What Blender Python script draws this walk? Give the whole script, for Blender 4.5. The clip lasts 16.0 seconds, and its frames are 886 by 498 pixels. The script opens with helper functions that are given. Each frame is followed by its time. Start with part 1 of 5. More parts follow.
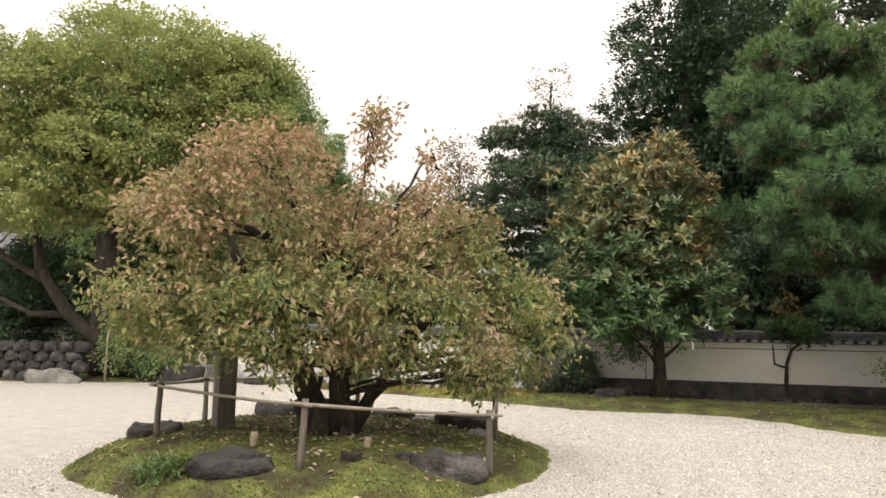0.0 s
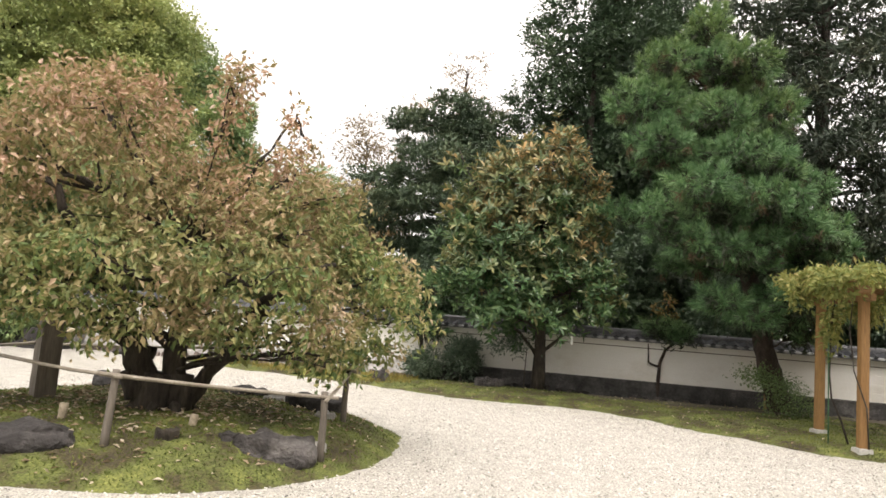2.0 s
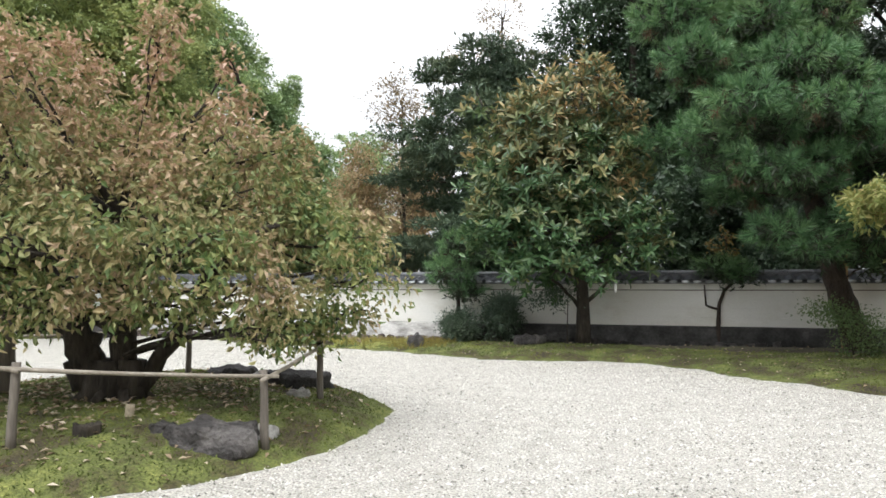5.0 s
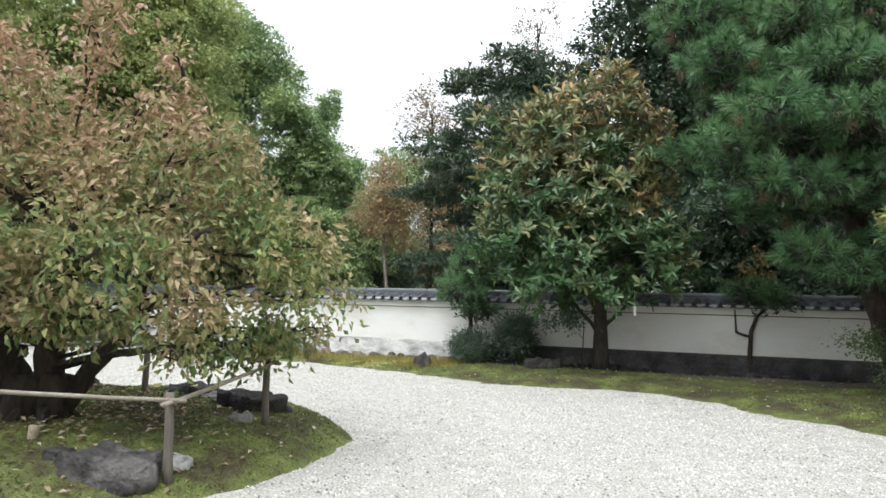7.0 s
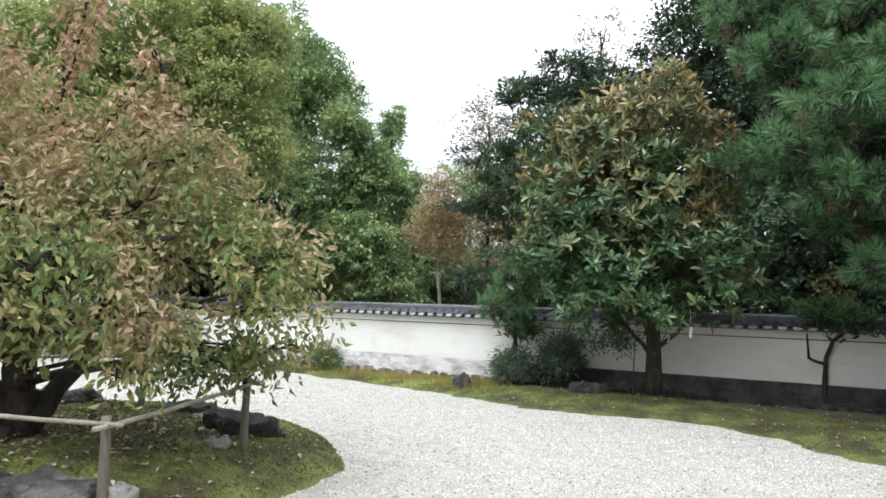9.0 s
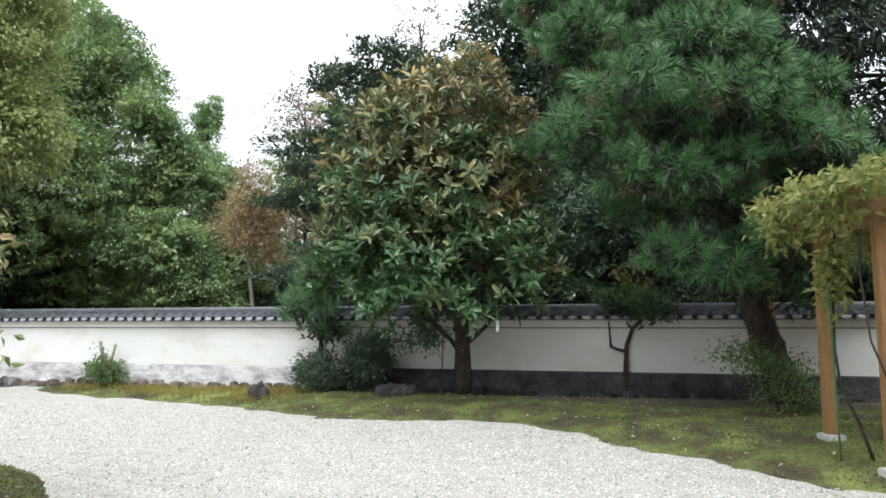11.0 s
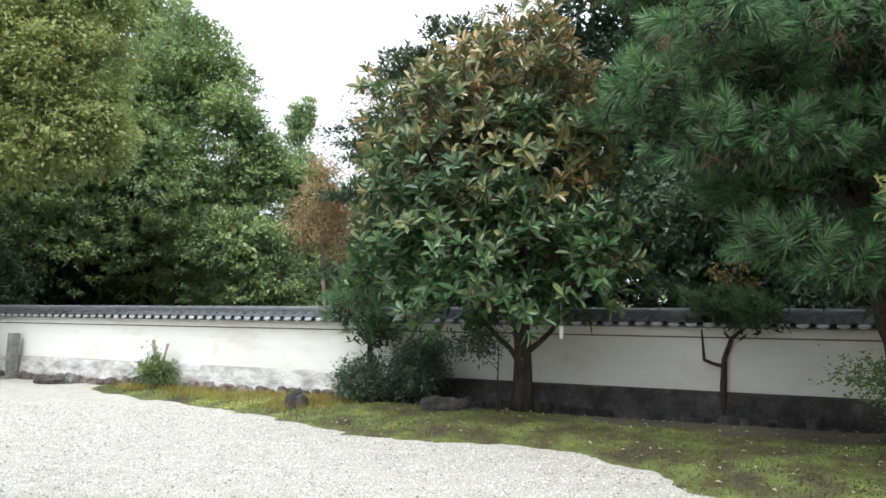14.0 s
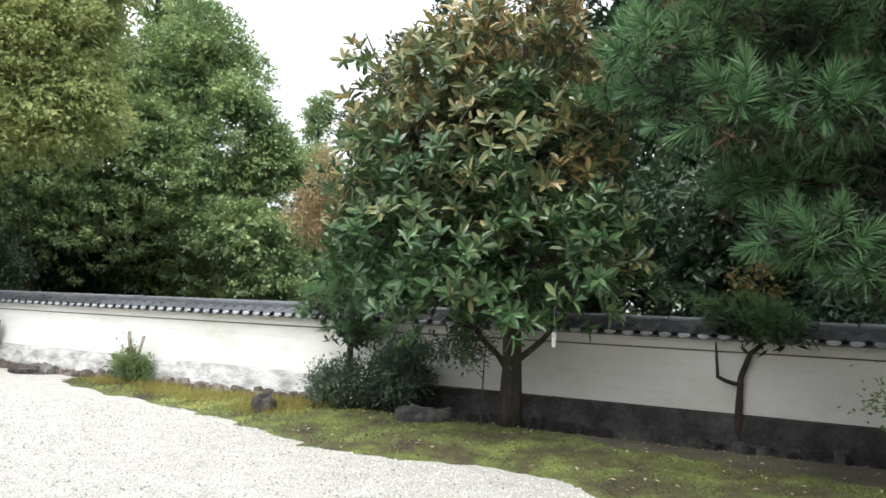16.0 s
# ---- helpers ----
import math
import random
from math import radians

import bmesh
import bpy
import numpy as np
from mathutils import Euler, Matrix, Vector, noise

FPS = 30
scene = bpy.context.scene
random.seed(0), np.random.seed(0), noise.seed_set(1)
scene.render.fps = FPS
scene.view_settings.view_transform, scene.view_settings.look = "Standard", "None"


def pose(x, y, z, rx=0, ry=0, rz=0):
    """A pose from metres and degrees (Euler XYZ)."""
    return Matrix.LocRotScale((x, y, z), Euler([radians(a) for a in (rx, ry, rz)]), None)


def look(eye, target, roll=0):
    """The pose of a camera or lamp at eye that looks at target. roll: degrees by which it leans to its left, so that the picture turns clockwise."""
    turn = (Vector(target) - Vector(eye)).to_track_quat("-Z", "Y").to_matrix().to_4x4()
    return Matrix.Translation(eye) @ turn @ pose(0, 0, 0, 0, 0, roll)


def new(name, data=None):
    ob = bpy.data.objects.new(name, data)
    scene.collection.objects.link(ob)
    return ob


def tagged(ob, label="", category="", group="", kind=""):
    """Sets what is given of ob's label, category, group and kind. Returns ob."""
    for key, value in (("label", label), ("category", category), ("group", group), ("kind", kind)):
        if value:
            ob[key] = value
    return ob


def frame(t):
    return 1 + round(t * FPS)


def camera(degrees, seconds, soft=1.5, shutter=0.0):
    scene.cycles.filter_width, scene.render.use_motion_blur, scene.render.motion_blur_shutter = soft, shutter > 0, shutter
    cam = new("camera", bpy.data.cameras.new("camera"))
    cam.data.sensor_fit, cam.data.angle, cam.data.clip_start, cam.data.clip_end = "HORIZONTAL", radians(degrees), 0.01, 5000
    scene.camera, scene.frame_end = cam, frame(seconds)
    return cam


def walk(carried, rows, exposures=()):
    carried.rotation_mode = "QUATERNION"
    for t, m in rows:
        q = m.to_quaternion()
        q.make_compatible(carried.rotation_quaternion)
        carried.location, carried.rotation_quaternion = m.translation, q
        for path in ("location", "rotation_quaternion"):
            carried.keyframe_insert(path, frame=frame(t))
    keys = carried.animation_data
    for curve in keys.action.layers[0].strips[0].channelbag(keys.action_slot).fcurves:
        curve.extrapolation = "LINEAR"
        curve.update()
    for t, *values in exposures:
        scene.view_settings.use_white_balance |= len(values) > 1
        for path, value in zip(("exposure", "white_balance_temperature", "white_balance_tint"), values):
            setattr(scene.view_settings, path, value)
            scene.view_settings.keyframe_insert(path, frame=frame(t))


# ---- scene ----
cam = camera(65.3, 16.0, 1.6)
METRES, EYE, TILT, LEAN, TURN = 10.0, 1.6, 0.22, 0.24, 0.0
SKY, SUN = 0.14, 0.9
ROWS = [
    (0.0, 0.0, 0.0, 0.0, -0.17, 7.05, -1.34),
    (0.5, 0.012, 0.0189, 0.0023, -4.57, 4.7, -3.83),
    (1.0, 0.0296, 0.0228, 0.0032, -7.81, 6.32, -4.76),
    (1.5, 0.0583, 0.024, 0.0012, -6.1, 7.68, -2.75),
    (2.0, 0.0758, 0.0369, -0.0016, -7.42, 6.23, -4.88),
    (2.5, 0.0918, 0.0549, 0.001, -7.24, 3.86, -0.93),
    (3.0, 0.1149, 0.067, -0.0004, -3.06, 4.04, -1.46),
    (3.5, 0.1458, 0.0771, -0.0007, -1.12, 3.96, 0.84),
    (4.0, 0.1666, 0.1048, -0.0006, -4.59, 3.25, -1.11),
    (4.5, 0.1862, 0.1265, -0.0016, -2.62, 2.61, -0.52),
    (7.0, 0.3055, 0.2309, -0.0003, 3.51, 4.14, -1.62),
    (7.5, 0.3162, 0.2603, 0.0025, 6.07, 4.01, -2.05),
    (8.0, 0.3338, 0.2797, 0.0023, 10.07, 4.66, -2.59),
    (10.5, 0.431, 0.4035, 0.0024, 4.66, 5.76, 0.09),
    (11.0, 0.4456, 0.4393, 0.0032, -3.31, 5.6, -0.07),
    (11.5, 0.4639, 0.4684, 0.0026, -5.26, 4.25, -0.34),
    (12.0, 0.4862, 0.4987, 0.0037, -0.3, 3.57, -0.87),
    (12.5, 0.495, 0.5349, 0.0051, 0.53, 4.7, -1.24),
    (13.0, 0.5078, 0.5625, 0.0036, 0.92, 4.81, -1.98),
    (13.5, 0.5295, 0.59, 0.0033, 5.98, 5.04, -1.88),
    (14.0, 0.5422, 0.6205, 0.0023, 5.59, 5.84, -1.08),
    (14.5, 0.5533, 0.6528, 0.0035, 5.89, 5.67, -1.83),
    (15.0, 0.5761, 0.6835, 0.003, 6.41, 6.52, -2.22),
    (15.5, 0.5879, 0.7125, 0.0005, 10.53, 6.53, -2.5),
    (16.0, 0.5951, 0.7474, 0.0015, 7.62, 6.03, -3.19),
]
EXPOSURES = [(0.0, 0.78, 7250, 14), (1.0, 1.03, 7200, 14), (3.0, 1.0, 6850, 13), (4.6, 0.95, 6350, 10), (7.0, 0.95, 6050, 8), (8.2, 1.0, 6030, 8), (11.0, 0.98, 6000, 8), (11.6, 1.1, 6000, 8), (12.2, 1.12, 6000, 8), (13.0, 1.05, 6030, 8), (14.5, 1.14, 6080, 8), (16.0, 1.25, 6150, 9)]
walk(cam, [(t, pose(0, 0, EYE, TILT, LEAN, TURN) @ pose(METRES * x, METRES * y, METRES * z, 90 + pitch, roll, yaw)) for t, x, y, z, yaw, pitch, roll in ROWS], EXPOSURES)

# ---- world and light ----
world = bpy.data.worlds.new("overcast_sky")
scene.world = world
world.use_nodes = True
wn, wl = world.node_tree.nodes, world.node_tree.links
background = wn["Background"]
sky = wn.new("ShaderNodeTexSky")
sky.sky_type = "NISHITA"
sky.sun_disc = False
sky.sun_elevation = radians(62)
sky.sun_rotation = radians(195)
sky.air_density, sky.dust_density, sky.ozone_density = 1.0, 6.0, 1.0
grey = wn.new("ShaderNodeHueSaturation")
grey.inputs["Saturation"].default_value = 0.12
wl.new(sky.outputs[0], grey.inputs["Color"])
cloud = wn.new("ShaderNodeTexNoise")
cloud.inputs["Scale"].default_value, cloud.inputs["Detail"].default_value = 1.6, 4
shade = wn.new("ShaderNodeValToRGB")
shade.color_ramp.elements[0].position, shade.color_ramp.elements[0].color = 0.3, (3.3, 3.35, 3.4, 1)
shade.color_ramp.elements[1].position, shade.color_ramp.elements[1].color = 0.7, (4.3, 4.3, 4.3, 1)
wl.new(cloud.outputs["Fac"], shade.inputs[0])
cover = wn.new("ShaderNodeMix")
cover.data_type = "RGBA"
cover.inputs["Factor"].default_value = 0.85
wl.new(grey.outputs[0], cover.inputs[6])
wl.new(shade.outputs[0], cover.inputs[7])
where = wn.new("ShaderNodeTexCoord")
axes = wn.new("ShaderNodeSeparateXYZ")
wl.new(where.outputs["Generated"], axes.inputs[0])
rise = wn.new("ShaderNodeMapRange")
rise.inputs["From Min"].default_value, rise.inputs["From Max"].default_value = 0.0, 1.0
rise.inputs["To Min"].default_value, rise.inputs["To Max"].default_value = 0.85, 2.3
wl.new(axes.outputs["Z"], rise.inputs["Value"])
dome = wn.new("ShaderNodeVectorMath")
dome.operation = "SCALE"
wl.new(cover.outputs[2], dome.inputs[0])
wl.new(rise.outputs[0], dome.inputs["Scale"])
wl.new(dome.outputs[0], background.inputs["Color"])
background.inputs["Strength"].default_value = SKY

sun_data = bpy.data.lights.new("sun", "SUN")
sun_data.energy, sun_data.angle, sun_data.color = SUN, radians(50), (1.0, 0.97, 0.92)
sun = new("sun", sun_data)
sun.matrix_basis = look((-3.8, -14.4, 28), (0, 0, 0))

RNG = np.random.default_rng(7)


# ---- materials ----
def ramp_into(nt, socket, source, stops):
    r = nt.nodes.new("ShaderNodeValToRGB")
    while len(r.color_ramp.elements) < len(stops):
        r.color_ramp.elements.new(0.5)
    for e, (p, c) in zip(r.color_ramp.elements, stops):
        e.position, e.color = p, (*c, 1)
    nt.links.new(source, r.inputs[0])
    nt.links.new(r.outputs[0], socket)
    return r


def surface(name, stops, scale=4.0, rough=0.8, bump=0.3, bump_scale=40.0, stretch=(1, 1, 1), metal=0.0, second=None, piece=0.0, depth=0.02):
    """A rough surface whose colour runs through stops by noise, with finer bump."""
    m = bpy.data.materials.new(name)
    m.use_nodes = True
    nt = m.node_tree
    p = nt.nodes["Principled BSDF"]
    p.inputs["Roughness"].default_value, p.inputs["Metallic"].default_value = rough, metal
    tc = nt.nodes.new("ShaderNodeTexCoord")
    mp = nt.nodes.new("ShaderNodeMapping")
    mp.inputs["Scale"].default_value = stretch
    nt.links.new(tc.outputs["Object"], mp.inputs[0])
    n1 = nt.nodes.new("ShaderNodeTexNoise")
    n1.inputs["Scale"].default_value, n1.inputs["Detail"].default_value, n1.inputs["Roughness"].default_value = scale, 8, 0.65
    nt.links.new(mp.outputs[0], n1.inputs["Vector"])
    mix = nt.nodes.new("ShaderNodeMix")
    mix.data_type = "RGBA"
    mix.blend_type = "MULTIPLY"
    mix.inputs["Factor"].default_value = 1.0
    source = n1.outputs["Fac"]
    if piece:
        info = nt.nodes.new("ShaderNodeObjectInfo")
        shift = nt.nodes.new("ShaderNodeMath")
        shift.operation = "MULTIPLY_ADD"
        shift.inputs[1].default_value = piece
        nt.links.new(info.outputs["Random"], shift.inputs[0])
        less = nt.nodes.new("ShaderNodeMath")
        less.operation = "SUBTRACT"
        less.inputs[1].default_value = piece / 2
        nt.links.new(n1.outputs["Fac"], less.inputs[0])
        nt.links.new(less.outputs[0], shift.inputs[2])
        source = shift.outputs[0]
    ramp_into(nt, mix.inputs[6], source, stops)
    n2 = nt.nodes.new("ShaderNodeTexNoise")
    n2.inputs["Scale"].default_value, n2.inputs["Detail"].default_value = bump_scale, 6
    nt.links.new(mp.outputs[0], n2.inputs["Vector"])
    lo, hi = second or (0.75, 1.15)
    ramp_into(nt, mix.inputs[7], n2.outputs["Fac"], [(0.3, (lo, lo, lo)), (0.7, (hi, hi, hi))])
    nt.links.new(mix.outputs[2], p.inputs["Base Color"])
    b = nt.nodes.new("ShaderNodeBump")
    b.inputs["Strength"].default_value, b.inputs["Distance"].default_value = bump, depth
    nt.links.new(n2.outputs["Fac"], b.inputs["Height"])
    nt.links.new(b.outputs[0], p.inputs["Normal"])
    return m


def foliage(name, stops, upper=None, rough=0.55, glow=0.3, shift=0.0, patch=0.6):
    """Leaves: each one takes its own colour from stops; upper gives the stops towards the top of the crown; the rest of the light goes through."""
    m = bpy.data.materials.new(name)
    m.use_nodes = True
    nt = m.node_tree
    p = nt.nodes["Principled BSDF"]
    out = nt.nodes["Material Output"]
    p.inputs["Roughness"].default_value = rough
    geo = nt.nodes.new("ShaderNodeNewGeometry")
    tc = nt.nodes.new("ShaderNodeTexCoord")
    mix = nt.nodes.new("ShaderNodeMix")
    mix.data_type = "RGBA"
    clump = nt.nodes.new("ShaderNodeTexNoise")
    clump.inputs["Scale"].default_value, clump.inputs["Detail"].default_value = 0.8, 3
    nt.links.new(tc.outputs["Object"], clump.inputs["Vector"])
    blend = nt.nodes.new("ShaderNodeMix")
    blend.inputs["Factor"].default_value = 1 - patch
    wide = nt.nodes.new("ShaderNodeMapRange")
    wide.inputs["From Min"].default_value, wide.inputs["From Max"].default_value = 0.3, 0.7
    nt.links.new(clump.outputs["Fac"], wide.inputs["Value"])
    nt.links.new(wide.outputs[0], blend.inputs["A"])
    nt.links.new(geo.outputs["Random Per Island"], blend.inputs["B"])
    ramp_into(nt, mix.inputs[6], blend.outputs[0], stops)
    ramp_into(nt, mix.inputs[7], blend.outputs[0], upper or stops)
    sep = nt.nodes.new("ShaderNodeSeparateXYZ")
    nt.links.new(tc.outputs["Generated"], sep.inputs[0])
    noise1 = nt.nodes.new("ShaderNodeTexNoise")
    noise1.inputs["Scale"].default_value = 1.1
    nt.links.new(tc.outputs["Object"], noise1.inputs["Vector"])
    add = nt.nodes.new("ShaderNodeMath")
    add.operation = "MULTIPLY_ADD"
    add.inputs[1].default_value = 1.6
    nt.links.new(noise1.outputs["Fac"], add.inputs[0])
    nt.links.new(sep.outputs["Z"], add.inputs[2])
    rng = nt.nodes.new("ShaderNodeMapRange")
    rng.inputs["From Min"].default_value, rng.inputs["From Max"].default_value = 0.95 + shift, 1.55 + shift
    nt.links.new(add.outputs[0], rng.inputs["Value"])
    nt.links.new(rng.outputs[0], mix.inputs["Factor"])
    nt.links.new(mix.outputs[2], p.inputs["Base Color"])
    tr = nt.nodes.new("ShaderNodeBsdfTranslucent")
    nt.links.new(mix.outputs[2], tr.inputs["Color"])
    ms = nt.nodes.new("ShaderNodeMixShader")
    ms.inputs[0].default_value = glow
    nt.links.new(p.outputs[0], ms.inputs[1])
    nt.links.new(tr.outputs[0], ms.inputs[2])
    nt.links.new(ms.outputs[0], out.inputs["Surface"])
    return m


GRAVEL = surface("pale_gravel", [(0.25, (0.44, 0.415, 0.365)), (0.5, (0.56, 0.535, 0.48)), (0.75, (0.66, 0.635, 0.58))], 3.5, 0.9, 1.0, 46, second=(0.42, 1.3), depth=0.04)
PEBBLE = foliage("pebble", [(0.0, (0.10, 0.095, 0.085)), (0.22, (0.30, 0.285, 0.25)), (0.5, (0.54, 0.51, 0.46)), (1.0, (0.78, 0.76, 0.71))], rough=0.85, glow=0.0, patch=0.1)
MOSS = surface("moss_ground", [(0.36, (0.05, 0.038, 0.022)), (0.44, (0.078, 0.066, 0.028)), (0.53, (0.12, 0.14, 0.036)), (0.68, (0.235, 0.25, 0.065))], 1.5, 0.95, 0.8, 45, second=(0.5, 1.3), depth=0.03)
MOSS_BLADE = foliage("moss_blade", [(0.0, (0.055, 0.045, 0.017)), (0.35, (0.075, 0.10, 0.024)), (0.7, (0.15, 0.18, 0.036)), (1.0, (0.26, 0.265, 0.06))], rough=0.8, glow=0.2, patch=0.7)
PALE_MOSS = foliage("pale_moss", [(0.0, (0.34, 0.36, 0.10)), (1.0, (0.60, 0.60, 0.24))], rough=0.8, glow=0.2, patch=0.3)
DRY_GRASS = foliage("dry_grass", [(0.0, (0.17, 0.13, 0.03)), (0.5, (0.28, 0.23, 0.06)), (1.0, (0.38, 0.36, 0.10))], rough=0.8, glow=0.25)
BARK = surface("dark_bark", [(0.3, (0.02, 0.016, 0.012)), (0.55, (0.055, 0.045, 0.035)), (0.8, (0.12, 0.10, 0.08))], 7, 0.95, 1.0, 30, (1, 1, 0.3), depth=0.04)
BARK_PALE = surface("pale_bark", [(0.3, (0.16, 0.14, 0.11)), (0.7, (0.38, 0.34, 0.28))], 8, 0.9, 0.6, 35, (1, 1, 0.4))
PINE_BARK = surface("pine_bark", [(0.3, (0.025, 0.018, 0.014)), (0.6, (0.065, 0.047, 0.038)), (0.8, (0.12, 0.085, 0.065))], 9, 0.95, 1.0, 26, (1, 1, 0.5), depth=0.05)
GREY_WOOD = surface("weathered_wood", [(0.3, (0.10, 0.085, 0.07)), (0.7, (0.24, 0.21, 0.175))], 6, 0.85, 0.5, 60, (1, 1, 0.12))
BAMBOO = surface("weathered_bamboo", [(0.3, (0.20, 0.17, 0.13)), (0.7, (0.36, 0.32, 0.26))], 7, 0.6, 0.3, 60, (1, 1, 1))
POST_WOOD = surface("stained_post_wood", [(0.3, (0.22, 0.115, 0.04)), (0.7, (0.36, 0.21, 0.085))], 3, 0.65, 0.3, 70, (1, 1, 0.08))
# darker copy of the post wood; the beams' shade is in its colour
SHADED_BEAM = surface("shaded_beam_wood", [(0.3, (0.18, 0.095, 0.04)), (0.7, (0.30, 0.17, 0.075))], 3, 0.7, 0.3, 70, (0.3, 0.3, 1))
PLASTER = surface("white_plaster", [(0.28, (0.66, 0.63, 0.56)), (0.48, (0.80, 0.785, 0.74)), (0.75, (0.84, 0.83, 0.80))], 0.7, 0.9, 0.15, 30, (1, 1, 2), second=(0.93, 1.03))
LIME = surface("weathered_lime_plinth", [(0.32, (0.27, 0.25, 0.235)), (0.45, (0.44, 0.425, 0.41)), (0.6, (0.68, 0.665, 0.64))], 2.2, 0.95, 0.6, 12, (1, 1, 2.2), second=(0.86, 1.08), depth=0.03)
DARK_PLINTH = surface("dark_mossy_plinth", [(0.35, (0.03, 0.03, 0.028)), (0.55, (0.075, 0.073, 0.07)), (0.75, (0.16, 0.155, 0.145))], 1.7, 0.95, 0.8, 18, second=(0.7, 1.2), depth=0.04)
ROOF = surface("grey_roof_tile", [(0.3, (0.03, 0.032, 0.037)), (0.7, (0.075, 0.078, 0.085))], 4, 0.32, 0.15, 30, piece=0.3)
RIDGE = surface("grey_ridge_tile", [(0.3, (0.06, 0.063, 0.07)), (0.7, (0.17, 0.175, 0.185))], 3, 0.45, 0.2, 30, (0.5, 0.5, 6))
# grey tile with the sky's reflection at the eave painted into its paleness
EAVE_GLINT = surface("tile_sky_glint", [(0.3, (0.30, 0.31, 0.325)), (0.7, (0.52, 0.53, 0.545))], 5, 0.4, 0.15, 30, piece=0.2)
STONE = surface("dark_garden_stone", [(0.3, (0.025, 0.023, 0.023)), (0.55, (0.055, 0.05, 0.048)), (0.8, (0.19, 0.175, 0.165))], 3.2, 0.9, 0.9, 22, piece=0.25, depth=0.05)
FOOT_STONE = surface("brown_foot_stone", [(0.3, (0.07, 0.055, 0.048)), (0.6, (0.20, 0.16, 0.14)), (0.8, (0.38, 0.33, 0.30))], 4, 0.9, 0.9, 22, piece=0.3, depth=0.04)
STONE_PALE = surface("pale_garden_stone", [(0.3, (0.16, 0.15, 0.14)), (0.6, (0.32, 0.31, 0.29)), (0.8, (0.48, 0.46, 0.43))], 3.5, 0.9, 0.8, 22, piece=0.25, depth=0.04)
CONCRETE = surface("concrete_footing", [(0.3, (0.42, 0.41, 0.39)), (0.7, (0.62, 0.61, 0.58))], 9, 0.9, 0.4, 50)
GREEN_STAKE = surface("green_plastic_stake", [(0.3, (0.03, 0.10, 0.04)), (0.7, (0.06, 0.16, 0.07))], 9, 0.5, 0.1, 50)
TAN_WALL = surface("tan_wall", [(0.3, (0.30, 0.25, 0.19)), (0.7, (0.42, 0.36, 0.28))], 1.5, 0.9, 0.2, 30)
WHITE_TAG = surface("white_tag", [(0.3, (0.55, 0.55, 0.52)), (0.7, (0.72, 0.72, 0.7))], 9, 0.6, 0.1, 40)
CUT_WOOD = surface("cut_wood", [(0.3, (0.32, 0.26, 0.18)), (0.7, (0.48, 0.41, 0.31))], 20, 0.8, 0.3, 70)
# brown earth, its colour darkened further for the shade under the trees
SHADED_EARTH = surface("shaded_bare_earth", [(0.3, (0.045, 0.036, 0.024)), (0.52, (0.085, 0.07, 0.045)), (0.7, (0.11, 0.115, 0.05))], 1.6, 0.95, 0.9, 38, second=(0.5, 1.3), depth=0.03)
FOREST_FLOOR = surface("forest_floor", [(0.3, (0.03, 0.025, 0.015)), (0.7, (0.08, 0.065, 0.04))], 2, 0.95, 0.8, 20)

CHERRY_LEAF = foliage("autumn_leaf", [(0.0, (0.075, 0.135, 0.05)), (0.35, (0.16, 0.23, 0.075)), (0.65, (0.28, 0.305, 0.105)), (0.86, (0.46, 0.37, 0.19)), (1.0, (0.80, 0.70, 0.56))],
                      [(0.0, (0.18, 0.18, 0.078)), (0.3, (0.33, 0.275, 0.125)), (0.6, (0.47, 0.315, 0.195)), (0.85, (0.66, 0.46, 0.36)), (1.0, (0.88, 0.78, 0.68))], 0.6, 0.3, shift=0.02, patch=0.3)
MAGNOLIA_LEAF = foliage("magnolia_leaf", [(0.0, (0.043, 0.090, 0.043)), (0.5, (0.081, 0.156, 0.062)), (0.85, (0.144, 0.231, 0.094)), (1.0, (0.312, 0.250, 0.106))],
                        [(0.0, (0.106, 0.138, 0.075)), (0.45, (0.213, 0.225, 0.112)), (0.75, (0.450, 0.319, 0.150)), (1.0, (0.725, 0.463, 0.213))], 0.27, 0.14, shift=0.12, patch=0.25)
PINE_NEEDLE = foliage("pine_needle", [(0.0, (0.046, 0.107, 0.046)), (0.4, (0.092, 0.194, 0.080)), (0.8, (0.178, 0.311, 0.133)), (1.0, (0.347, 0.490, 0.245))],
                      [(0.0, (0.087, 0.153, 0.056)), (0.5, (0.163, 0.255, 0.087)), (1.0, (0.296, 0.398, 0.148))], 0.42, 0.2, shift=0.3, patch=0.3)
# needle colour darkened to stand for the shade inside the pads
PINE_SHADE = foliage("shaded_pine_needle", [(0.0, (0.016, 0.022, 0.012)), (0.6, (0.03, 0.045, 0.02)), (1.0, (0.06, 0.045, 0.025))], rough=0.7, glow=0.05)
PINE_OLD = foliage("old_pine_needle", [(0.0, (0.05, 0.03, 0.015)), (1.0, (0.13, 0.075, 0.035))], rough=0.7, glow=0.1)
BIG_LEAF = foliage("yellow_green_leaf", [(0.0, (0.166, 0.214, 0.083)), (0.4, (0.290, 0.345, 0.131)), (0.75, (0.428, 0.462, 0.186)), (1.0, (0.580, 0.552, 0.235))], rough=0.6, glow=0.4)
DARK_LEAF = foliage("dark_evergreen_leaf", [(0.0, (0.024, 0.046, 0.026)), (0.4, (0.050, 0.088, 0.046)), (0.75, (0.083, 0.132, 0.066)), (1.0, (0.132, 0.182, 0.088))], rough=0.45, glow=0.2)
